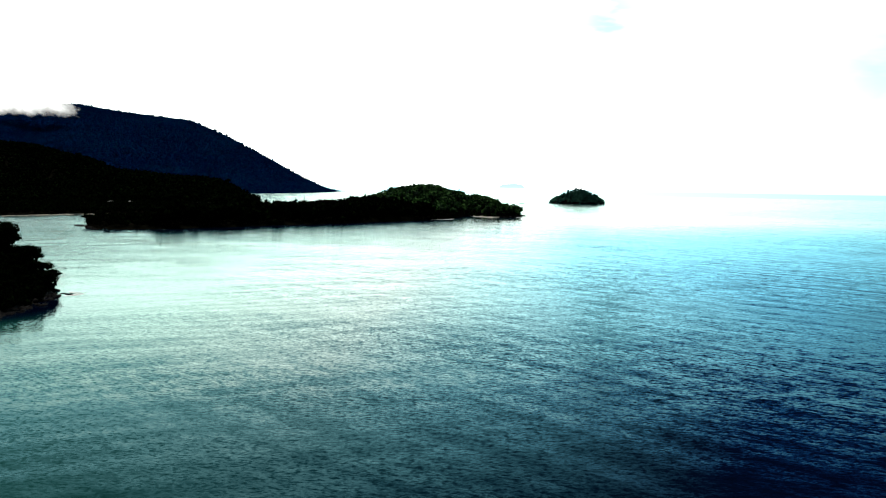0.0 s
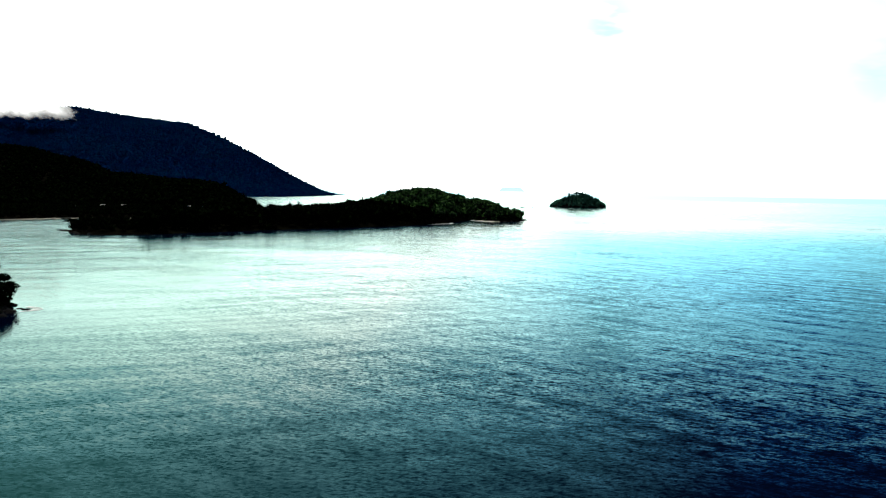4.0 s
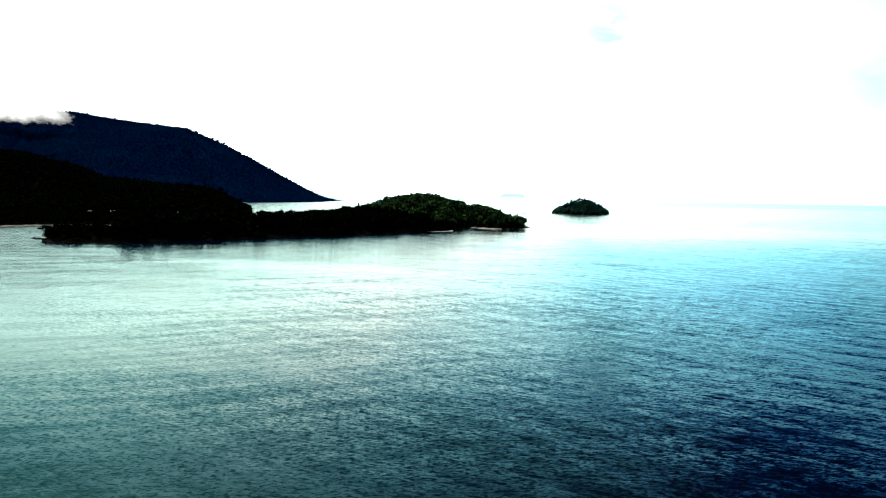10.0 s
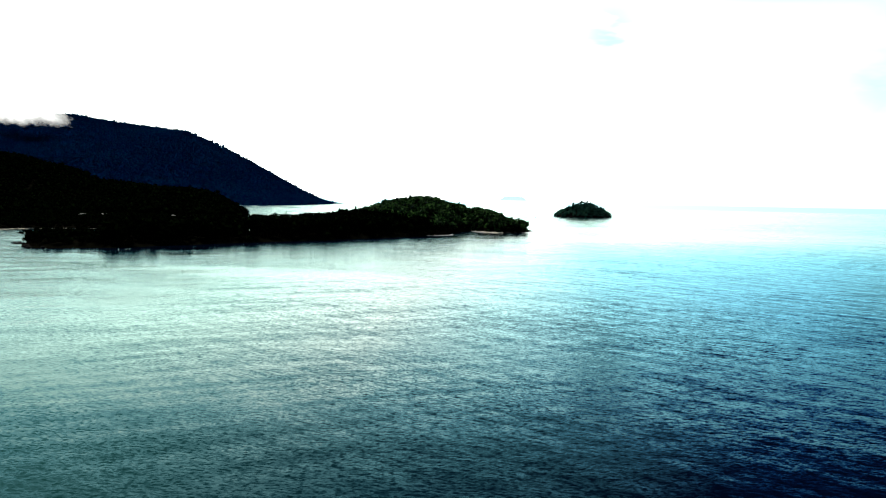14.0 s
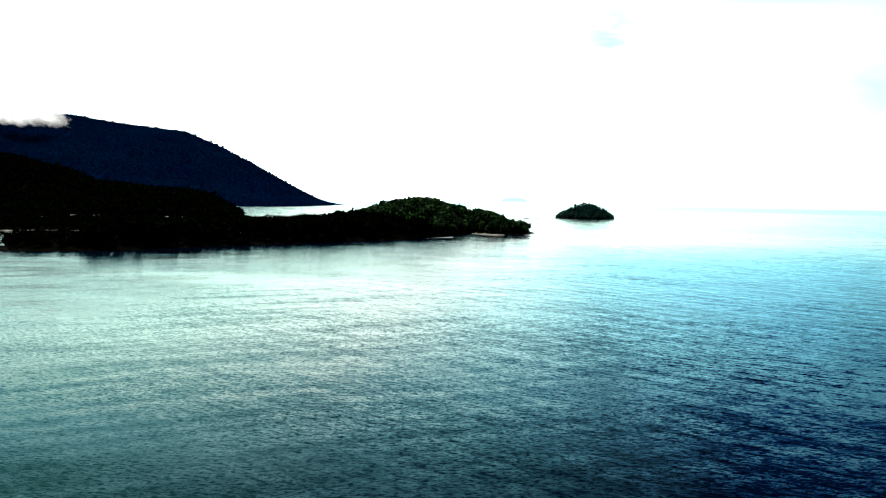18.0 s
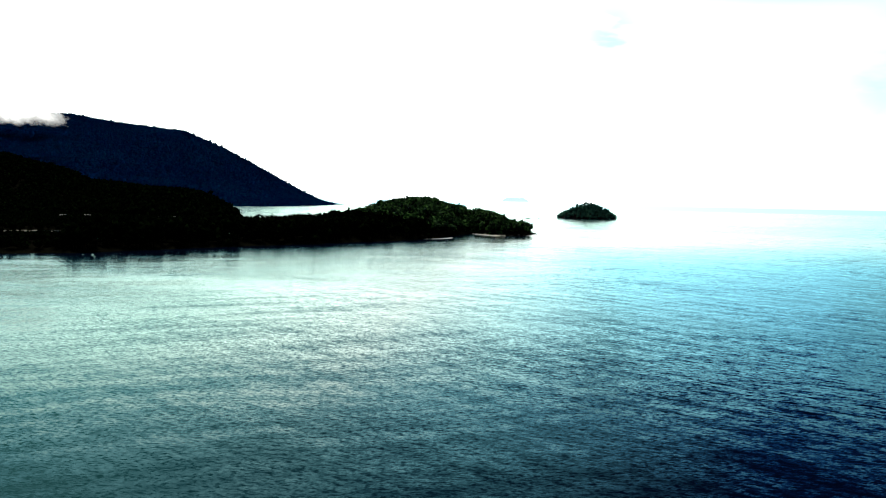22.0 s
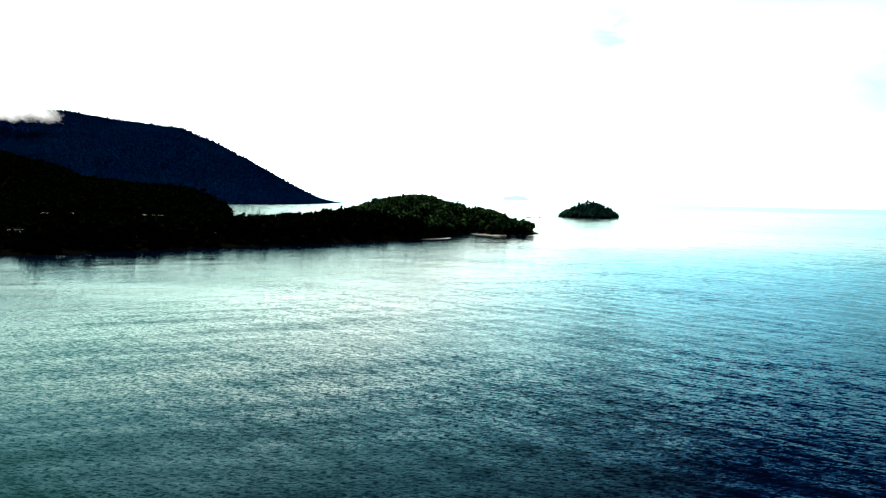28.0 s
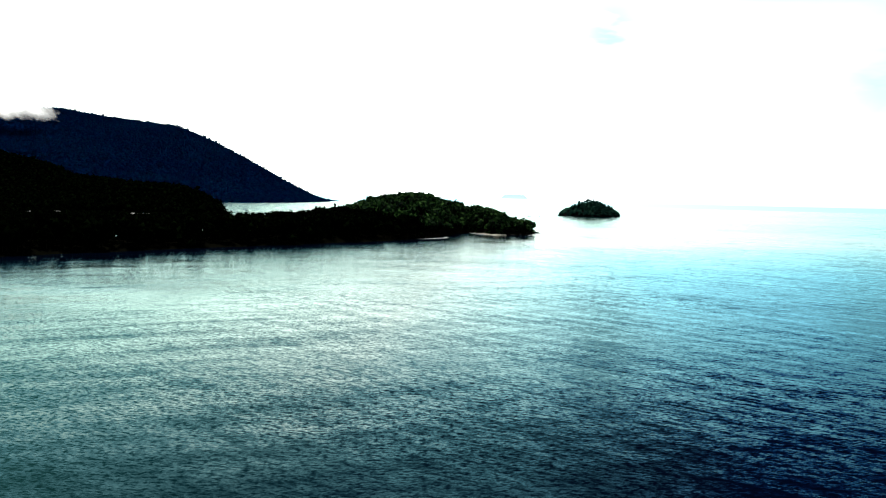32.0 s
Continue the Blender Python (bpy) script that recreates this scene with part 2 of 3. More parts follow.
        slope = maths(t, "MULTIPLY", slope, steep)
        slope = maths(t, "MULTIPLY", slope, maths(t, "MULTIPLY_ADD", gust, by_gust, 1.0 - by_gust / 2))
        slope = maths(t, "MULTIPLY", slope, maths(t, "MULTIPLY_ADD", right, by_side, 1.0 - by_side / 2))
        sx = maths(t, "MULTIPLY_ADD", slope, -math.sin(radians(turn)), sx)
        sy = maths(t, "MULTIPLY_ADD", slope, math.cos(radians(turn)), sy)
    calm = maths(t, "MULTIPLY_ADD", calm, 0.65, 0.35)
    # short steep chop where the bay shoals along the peninsula
    shoal = maths(t, "MULTIPLY", maths(t, "MULTIPLY_ADD", sep.outputs["Y"], 1 / 200.0, -1.75, clamp=True), maths(t, "MULTIPLY_ADD", sep.outputs["X"], -1 / 150.0, 0.7, clamp=True))
    calm = maths(t, "MULTIPLY", calm, maths(t, "MULTIPLY_ADD", shoal, 0.9, 1.0))
    tilt = t.nodes.new("ShaderNodeCombineXYZ")
    t.links.new(maths(t, "MULTIPLY", sx, calm), tilt.inputs[0])
    t.links.new(maths(t, "MULTIPLY", sy, calm), tilt.inputs[1])
    lean = t.nodes.new("ShaderNodeVectorMath")
    link(t, geo, "Normal", lean, 0)
    link(t, tilt, 0, lean, 1)
    unit = t.nodes.new("ShaderNodeVectorMath")
    unit.operation = "NORMALIZE"
    link(t, lean, 0, unit, 0)
    for n in (body, shine, face):
        link(t, unit, 0, n, "Normal")
    mix = t.nodes.new("ShaderNodeMixShader")
    link(t, face, 0, mix, 0)
    link(t, body, 0, mix, 1)
    link(t, shine, 0, mix, 2)
    link(t, mix, 0, out, 0)
    return m


WATER_ROUGH, SEA_IOR = 0.09, 1.15
SEA_SHINE_TINT = [(0.0, (0.80, 1.0, 0.91)), (0.28, (0.92, 1.0, 0.94)), (0.42, (0.70, 0.98, 0.98)), (0.60, (0.45, 0.86, 0.98)), (1.0, (0.29, 0.73, 0.97))]
SEA_BODY = [(0.0, (0.008, 0.056, 0.044)), (0.28, (0.003, 0.026, 0.028)), (0.5, (0.0004, 0.007, 0.015)),
            (0.75, (0.0002, 0.0015, 0.008)), (1.0, (0.0001, 0.0006, 0.006))]
# length and stretch of the crests, their angle, steepness, sharpness, how much wind patches and the open side raise them
SEA_WAVES = [(0.55, 1.7, 5, 0.41, 1.8, 0.8, -0.6), (0.95, 2.2, -12, 0.22, 1.3, 0.8, -0.3), (1.5, 3.2, -34, 0.17, 1.0, 0.9, 0.8),
             (4.5, 5.0, -40, 0.10, 0.8, 0.9, 1.4), (11.0, 5.0, 24, 0.09, 0.6, 0.6, -1.6), (30.0, 4.0, -38, 0.03, 0.0, 0.0, 0.4)]
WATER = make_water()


def make_foam():
    m, t, bsdf, out = material("sea_foam")
    bsdf.inputs["Base Color"].default_value = (0.85, 0.88, 0.88, 1)
    bsdf.inputs["Roughness"].default_value = 0.9
    geo = t.nodes.new("ShaderNodeNewGeometry")
    n = node(t, "ShaderNodeTexNoise", Scale=0.35, Detail=6.0, Roughness=0.7)
    link(t, geo, "Position", n, "Vector")
    t.links.new(maths(t, "MULTIPLY_ADD", n.outputs[0], 6.0, -2.3, clamp=True), bsdf.inputs["Alpha"])
    return m


FOAM = make_foam()


def make_cloud():
    """Thin cloud on the summit: white, letting light through, dissolving at its lower edge."""
    m, t, bsdf, out = material("cloud")
    t.nodes.remove(bsdf)
    geo = t.nodes.new("ShaderNodeNewGeometry")
    n = node(t, "ShaderNodeTexNoise", Scale=0.012, Detail=5.0, Roughness=0.6)
    link(t, geo, "Position", n, "Vector")
    sep = t.nodes.new("ShaderNodeSeparateXYZ")
    link(t, geo, "Position", sep, 0)
    rise = maths(t, "MULTIPLY_ADD", sep.outputs["Z"], 1 / 30.0, -338.0 / 30.0)
    end = maths(t, "MULTIPLY_ADD", sep.outputs["X"], -1 / 85.0, -1738.0 / 85.0)
    a = maths(t, "ADD", maths(t, "MINIMUM", rise, end), maths(t, "MULTIPLY_ADD", n.outputs[0], 2.4, -1.2), clamp=True)
    a = maths(t, "MULTIPLY", a, maths(t, "MULTIPLY_ADD", sep.outputs["Z"], -1 / 22.0, 472 / 22.0, clamp=True))
    body = node(t, "ShaderNodeBsdfDiffuse", Color=(0.9, 0.9, 0.9, 1))
    glow = node(t, "ShaderNodeBsdfTranslucent", Color=(1.0, 1.0, 1.0, 1))
    mix = t.nodes.new("ShaderNodeMixShader")
    mix.inputs[0].default_value = 0.98
    link(t, body, 0, mix, 1)
    link(t, glow, 0, mix, 2)
    clear = t.nodes.new("ShaderNodeBsdfTransparent")
    fade = t.nodes.new("ShaderNodeMixShader")
    t.links.new(a, fade.inputs[0])
    link(t, clear, 0, fade, 1)
    link(t, mix, 0, fade, 2)
    link(t, fade, 0, out, 0)
    return m


CLOUD = make_cloud()


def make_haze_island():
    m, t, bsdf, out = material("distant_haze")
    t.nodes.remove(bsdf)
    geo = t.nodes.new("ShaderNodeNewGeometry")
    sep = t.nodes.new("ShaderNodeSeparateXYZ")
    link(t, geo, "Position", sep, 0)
    # emission stands in for the bright haze over the island, fading out downwards
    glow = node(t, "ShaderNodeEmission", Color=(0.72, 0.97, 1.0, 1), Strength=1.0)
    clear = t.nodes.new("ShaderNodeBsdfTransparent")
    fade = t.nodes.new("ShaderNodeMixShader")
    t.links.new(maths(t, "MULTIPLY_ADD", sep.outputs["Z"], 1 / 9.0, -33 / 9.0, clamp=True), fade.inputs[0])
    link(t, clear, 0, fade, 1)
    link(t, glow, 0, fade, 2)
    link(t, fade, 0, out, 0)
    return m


HAZE = make_haze_island()

# ---- geometry helpers ----


def mesh_of(name, verts, faces, mat, smooth=False):
    """A mesh from arrays: verts (n, 3), faces (m, 3 or 4)."""
    verts, faces = np.asarray(verts, dtype=np.float32), np.asarray(faces, dtype=np.int32)
    me = bpy.data.meshes.new(name)
    k = faces.shape[1]
    me.vertices.add(len(verts))
    me.vertices.foreach_set("co", verts.ravel())
    me.loops.add(faces.size)
    me.loops.foreach_set("vertex_index", faces.ravel())
    me.polygons.add(len(faces))
    me.polygons.foreach_set("loop_start", np.arange(len(faces), dtype=np.int32) * k)
    me.polygons.foreach_set("loop_total", np.full(len(faces), k, dtype=np.int32))
    if smooth:
        me.polygons.foreach_set("use_smooth", np.ones(len(faces), dtype=bool))
    me.materials.append(mat)
    me.update(calc_edges=True)
    me.validate()
    return me


def part(name, me, parent, label="", at=None):
    ob = new(name, me)
    ob.parent = parent
    if at is not None:
        ob.matrix_local = at
    if label:
        tagged(ob, label)
    return ob


def bm_mesh(name, bm, mat, smooth=False):
    me = bpy.data.meshes.new(name)
    bm.to_mesh(me)
    bm.free()
    me.materials.append(mat)
    if smooth:
        for p in me.polygons:
            p.use_smooth = True
    return me


def box_mesh(name, lo, hi, mat, bevel=0.02):
    bm = bmesh.new()
    bmesh.ops.create_cube(bm, size=1.0)
    for v in bm.verts:
        v.co = Vector([l + (c + 0.5) * (h - l) for c, l, h in zip(v.co, lo, hi)])
    if bevel:
        bmesh.ops.bevel(bm, geom=list(bm.edges), offset=bevel, segments=1, affect="EDGES")
    return bm_mesh(name, bm, mat)


def value_noise(x, y, size, seed):
    """Smooth noise between -1 and 1 over the plan, by hashed lattice points."""
    gx, gy = np.asarray(x) / size, np.asarray(y) / size
    ix, iy = np.floor(gx).astype(int), np.floor(gy).astype(int)
    fx, fy = gx - ix, gy - iy
    fx, fy = fx * fx * (3 - 2 * fx), fy * fy * (3 - 2 * fy)

    def h(a, b):
        s = np.sin(a * 127.1 + b * 311.7 + seed * 74.7) * 43758.5453
        return (s - np.floor(s)) * 2 - 1
    top = h(ix, iy) * (1 - fx) + h(ix + 1, iy) * fx
    low = h(ix, iy + 1) * (1 - fx) + h(ix + 1, iy + 1) * fx
    return top * (1 - fy) + low * fy


def soft(v, a, b):
    """A smooth step from 0 at a to 1 at b."""
    s = np.clip((np.asarray(v, dtype=float) - a) / (b - a), 0, 1)
    return s * s * (3 - 2 * s)


def terrain(name, height, x0, x1, y0, y1, step, mat, label, category="ground"):
    """Ground from a height function over the plan; what lies well below the water is left away."""
    xs, ys = np.arange(x0, x1 + step, step), np.arange(y0, y1 + step, step)
    X, Y = np.meshgrid(xs, ys)
    Z = height(X, Y)
    w = len(xs)
    idx = np.arange(len(ys) * w).reshape(len(ys), w)
    quads = np.stack([idx[:-1, :-1], idx[:-1, 1:], idx[1:, 1:], idx[1:, :-1]], -1).reshape(-1, 4)
    keep = Z.ravel()[quads].max(1) > -2.5
    quads = quads[keep]
    used = np.unique(quads)
    back = np.zeros(Z.size, dtype=int)
    back[used] = np.arange(len(used))
    verts = np.stack([X.ravel(), Y.ravel(), Z.ravel()], 1)[used]
    ob = new(name, mesh_of(name, verts, back[quads], mat, smooth=True))
    return tagged(ob, label, category, kind="structure")


def leaf_quads(rng, centres, radii, per, size, flat=0.75):
    """Leaf clumps: small bent quads over the outside of lobes (centres n x 3, radii n); returns verts, faces."""
    n = len(centres)
    d = rng.normal(size=(n, per, 3))
    d[..., 2] = np.abs(d[..., 2]) * 1.1 - 0.35
    d /= np.linalg.norm(d, axis=-1, keepdims=True)
    r = radii[:, None, None] * rng.uniform(0.72, 1.12, (n, per, 1))
    c = centres[:, None, :] + d * r * np.array([1, 1, flat])
    nrm = d + rng.normal(size=d.shape) * 0.75
    nrm /= np.linalg.norm(nrm, axis=-1, keepdims=True)
    u = np.cross(nrm, rng.normal(size=d.shape))
    u /= np.linalg.norm(u, axis=-1, keepdims=True) + 1e-9
    v = np.cross(nrm, u)
    s = (size if np.ndim(size) == 0 else size[:, None, None]) * rng.uniform(0.55, 1.25, (n, per, 1))
    u, v, lift = u * s, v * s * 0.7, nrm * s * 0.22
    quad = np.stack([c - u - lift, c - v * 0.9, c + u - lift, c + v + lift * 0.5], axis=2)
    faces = np.arange(n * per * 4).reshape(-1, 4)
    return quad.reshape(-1, 3), faces


def cores(rng, centres, radii, flat=0.75, grow=0.8):
    """Dense inside of each lobe: a jagged eight-sided lump."""
    dirs = np.array([(1, 0, 0), (0, 1, 0), (-1, 0, 0), (0, -1, 0), (0, 0, 1), (0, 0, -1)], dtype=float)
    tris = np.array([(0, 1, 4), (1, 2, 4), (2, 3, 4), (3, 0, 4), (1, 0, 5), (2, 1, 5), (3, 2, 5), (0, 3, 5)])
    n = len(centres)
    turn = rng.uniform(0, 6.28, n)
    c, s = np.cos(turn), np.sin(turn)
    d = np.stack([dirs[None, :, 0] * c[:, None] - dirs[None, :, 1] * s[:, None],
                  dirs[None, :, 0] * s[:, None] + dirs[None, :, 1] * c[:, None],
                  np.repeat(dirs[None, :, 2], n, 0) * flat], -1)
    v = centres[:, None, :] + d * radii[:, None, None] * grow * rng.uniform(0.8, 1.15, (n, 6, 1))
    f = tris[None] + (np.arange(n) * 6)[:, None, None]
    return v.reshape(-1, 3), f.reshape(-1, 3)


def crown_mesh(name, rng, centres, radii, per, size, mat, flat=0.75):
    qv, qf = leaf_quads(rng, centres, radii, per, size, flat)
    cv, cf = cores(rng, centres, radii, flat)
    q3 = np.concatenate([qf[:, [0, 1, 2]], qf[:, [0, 2, 3]]])
    return mesh_of(name, np.concatenate([qv, cv]), np.concatenate([q3, cf + len(qv)]), mat)


def tube(points, radii, sides=7):
    """A tapered limb along points; returns verts, faces."""
    verts, faces = [], []
    for i, (p, r) in enumerate(zip(points, radii)):
        p = Vector(p)
        way = Vector(points[min(i + 1, len(points) - 1)]) - Vector(points[max(i - 1, 0)])
        q = way.to_track_quat("Z", "Y")
        for k in range(sides):
            a = 2 * math.pi * k / sides
            verts.append(p + q @ Vector((math.cos(a) * r, math.sin(a) * r, 0)))
        if i:
            o = (i - 1) * sides
            for k in range(sides):
                k2 = (k + 1) % sides
                faces.append((o + k, o + k2, o + sides + k2, o + sides + k))
    return verts, faces


def broad_tree(seed, height, spread, lobes, per, leaf, mat, label, category="tree", group="", slim=1.0, low_limb=0.5):
    """A broadleaf tree: bent tapered trunk, limbs, and a crown of leaf clumps in uneven lobes."""
    rng = np.random.default_rng(seed)
    tree = tagged(new("tree"), label, category, group)
    fork = height * rng.uniform(0.38, 0.5)
    lean = rng.normal(size=2) * 0.05 * height
    pts = [(0, 0, -0.8), (lean[0] * 0.2, lean[1] * 0.2, fork * 0.5), (lean[0] * 0.6, lean[1] * 0.6, fork), (lean[0], lean[1], height * 0.8)]
    r0 = height * 0.022
    v, f = tube(pts, [r0 * 1.4, r0, r0 * 0.8, r0 * 0.3])
    part("trunk", mesh_of("trunk", v, f, BARK, True), tree)
    centres, radii = [], []
    for k in range(lobes):
        a = 2 * math.pi * (k + rng.uniform(-0.3, 0.3)) / lobes * 1.9
        up = rng.uniform(low_limb, 0.92) ** slim
        out = spread * rng.uniform(0.25, 0.75) * min(1.25, 1.25 - 0.75 * (up - 0.5) / 0.42)
        centres.append((lean[0] + math.cos(a) * out, lean[1] + math.sin(a) * out, height * up))
        radii.append(spread * rng.uniform(0.30, 0.48))
    centres.append((lean[0], lean[1], height * 0.86))
    radii.append(spread * 0.42)
    for k in range(0, min(lobes, 6), 2):
        c = centres[k]
        v, f = tube([pts[2], ((pts[2][0] + c[0]) / 2, (pts[2][1] + c[1]) / 2, (fork + c[2]) / 2 + 0.3), c], [r0 * 0.6, r0 * 0.4, r0 * 0.12], 5)
        part("limb", mesh_of("limb", v, f, BARK, True), tree)
    part("crown", crown_mesh("crown", rng, np.array(centres), np.array(radii), per, leaf, mat), tree)
    return tree


def palm_tree(seed, height, label, group=""):
    rng = np.random.default_rng(seed)
    tree = tagged(new("palm_tree"), label, "palm tree", group)
    bend = rng.normal(size=2) * height * 0.08
    pts = [(bend[0] * s * s, bend[1] * s * s, -0.6 + (height + 0.6) * s) for s in (0, 0.25, 0.5, 0.75, 1)]
    v, f = tube(pts, [0.24, 0.18, 0.16, 0.14, 0.12], 6)
    part("trunk", mesh_of("trunk", v, f, BARK, True), tree)
    verts, faces = [], []
    top = Vector(pts[-1])
    for k in range(15):
        a, tilt, long = 2 * math.pi * k / 15 + rng.uniform(-0.2, 0.2), rng.uniform(-0.2, 1.0), rng.uniform(2.8, 3.9)
        side = Vector((-math.sin(a), math.cos(a), 0))
        o = len(verts)
        for s in range(6):
            u = s / 5
            run = long * u
            p = top + Vector((math.cos(a) * run * math.cos(tilt * 0.6), math.sin(a) * run * math.cos(tilt * 0.6), run * math.sin(tilt) - 1.5 * u * u * long * 0.45))
            w = 0.55 * math.sin(math.pi * (0.12 + 0.86 * u))
            verts += [p - side * w - Vector((0, 0, w * 0.5)), p, p + side * w - Vector((0, 0, w * 0.5))]
            if s:
                b = o + 3 * (s - 1)
                faces += [(b, b + 1, b + 4, b + 3), (b + 1, b + 2, b + 5, b + 4)]
    part("fronds", mesh_of("fronds", verts, faces, PALM_LEAF), tree)
    return tree


def rock_mesh(seed, mat=None):
    """An uneven boulder about one metre across."""
    bm = bmesh.new()
    bmesh.ops.create_icosphere(bm, subdivisions=2, radius=0.5)
    for v in bm.verts:
        v.co *= 1 + 0.35 * noise.noise(v.co * 2.3 + Vector((seed * 7.1, 0, 0))) + 0.12 * noise.noise(v.co * 6 + Vector((0, seed, 0)))
        v.co.z *= 0.75
    return bm_mesh("rock", bm, mat or ROCK)


def forest(name, rng, points, radius, height, per, mat, label, leaf=0.42, flat=0.9):
    """Closed canopy too dense to count: a leafy crown of clumps and a stem for each place."""
    pts = np.asarray(points)
    rad = radius * rng.uniform(0.65, 1.35, len(pts))
    tall = height * rng.uniform(0.7, 1.25, len(pts))
    c = pts + np.stack([0 * rad, 0 * rad, tall - rad * 0.8], 1)
    c2 = c + rng.normal(size=c.shape) * rad[:, None] * 0.5 - np.array([0, 0, 0.7]) * rad[:, None]
    cc, rr = np.concatenate([c, c2]), np.concatenate([rad, rad * 0.8])
    qv, qf = leaf_quads(rng, cc, rr, per, rr * leaf, flat)
    kv, kf = cores(rng, cc, rr, flat, 0.85)
    # stems
    e = rad[:, None] * 0.07
    base = pts - np.array([0, 0, 1.0])
    tri = np.stack([base + e * np.array([1, 0, 0]), base + e * np.array([-0.5, 0.87, 0]), base + e * np.array([-0.5, -0.87, 0]), c], 1).reshape(-1, 3)
    tf = (np.array([(0, 1, 3), (1, 2, 3), (2, 0, 3)])[None] + (np.arange(len(pts)) * 4)[:, None, None]).reshape(-1, 3)
    q3 = np.concatenate([qf[:, [0, 1, 2]], qf[:, [0, 2, 3]]])
    verts = np.concatenate([qv, kv, tri])
    faces = np.concatenate([q3, kf + len(qv), tf + len(qv) + len(kv)])
    return tagged(new(name, mesh_of(name, verts, faces, mat)), label, "forest", kind="stuff")


def scatter(rng, n, x0, x1, y0, y1, height, low, gap):
    """Places on the ground above a height, no two closer than about gap."""
    x, y = rng.uniform(x0, x1, n), rng.uniform(y0, y1, n)
    z = height(x, y)
    seen, out = {}, []
    for i in np.nonzero(z > low)[0]:
        key = (int(x[i] // gap), int(y[i] // gap))
        if key not in seen:
            seen[key] = 1
            out.append((x[i], y[i], z[i]))
    return np.array(out)


# ---- sea ----
def graded(lo, hi, near0, near1, fine, ratio):
    out, s = list(np.arange(near0, near1 + fine, fine)), fine
    a, b = near0, out[-1]
    while a > lo or b < hi:
        s *= ratio
        a, b = a - s, b + s
        out = [a] + out + [b]
    return np.array(out)


sx, sy = graded(-9000, 9000, -220, 260, 2.0, 1.22), graded(-9000, 9000, 10, 640, 2.0, 1.22)
SX, SY = np.meshgrid(sx, sy)
sid = np.arange(SX.size).reshape(SX.shape)
squads = np.stack([sid[:-1, :-1], sid[:-1, 1:], sid[1:, 1:], sid[1:, :-1]], -1).reshape(-1, 4)
# low wind waves in the open bay, dying out towards the shores and the distance
SZ = np.zeros_like(SX)
for k, (long, turn, high) in enumerate([(11.0, -47, 0.028), (8.0, -38, 0.026), (14.0, -55, 0.03), (7.0, 24, 0.02)]):
    a = radians(turn + 90)
    way = SX * math.cos(a) + SY * math.sin(a) + value_noise(SX, SY, 45, 70 + k) * 6
    SZ += high * np.sin(way * 2 * math.pi / long + k) * (0.6 + 0.4 * value_noise(SX, SY, 70, 80 + k))
SZ *= soft(SX, -105, -60) * (1 - soft(SX, 200, 258)) * soft(SY, 10, 50) * (1 - soft(SY, 430, 560))
tagged(new("sea", mesh_of("sea", np.stack([SX.ravel(), SY.ravel(), SZ.ravel()], 1), squads, WATER, True)),
       "calm rippled sea, green inshore and deep blue outside", "sea", kind="structure")


# ---- the wooded peninsula with its hill ----
FRONT_X = [-286, -276, -251, -207, -157, -95, -26, 5, 22, 35, 46, 58, 92, 104]
FRONT_Y = [632, 600, 566, 586, 652, 724, 812, 880, 945, 985, 962, 938, 955, 1015]
BACK_X = [-286, -276, -207, -157, -95, -26, 35, 80, 104]
BACK_Y = [633, 650, 730, 850, 1010, 1120, 1150, 1110, 1018]


def peninsula(x, y):
    x, y = np.asarray(x, dtype=float), np.asarray(y, dtype=float)
    wob = value_noise(x, y, 14, 3) * 4
    front, back = np.interp(x, FRONT_X, FRONT_Y), np.interp(x, BACK_X, BACK_Y)
    inside = np.minimum(y - front, back - y) * 0.75 + wob * 0.6
    inside = np.where((x < -287) | (x > 105), -20, inside)
    inside = np.minimum(inside, np.minimum(x + 287, 106 - x) * 1.2)
    z = 3.2 * soft(inside, 0, 14) + np.clip(inside, -20, 0) * 0.35 + np.clip(inside, 0, 60) * 0.02
    crest = np.interp(x, [-150, -125, -103, -81, -60, -31, -13, 12, 48, 66, 77, 120], [0, 2, 5.5, 13, 19.5, 24, 24, 17.5, 11.5, 7, 0.5, 0])
    dy = (y - 1005) / 135.0
    hill = crest * np.clip(1 - dy * dy, 0, 1) ** 0.8
    return z + hill * soft(inside, -2, 40) + value_noise(x, y, 30, 5) * 0.8 * soft(inside, 5, 30)


terrain("ground_peninsula", peninsula, -295, 112, 555, 1160, 4.0, SOIL, "dark wooded ground of the peninsula and its round hill")


# ---- mainland: low plain with a village, dark ridge behind ----
RIDGE_X = [-2600, -1124, -1016, -950, -851, -780, -631, -573, -484, -434, -397, -345]
RIDGE_Z = [190, 124, 112, 99, 84, 56, 44, 38, 36, 18, 8, -6]
RIDGE_Y = [2200, 2000, 1950, 1900, 1850, 1800, 1700, 1650, 1600, 1560, 1530, 1500]


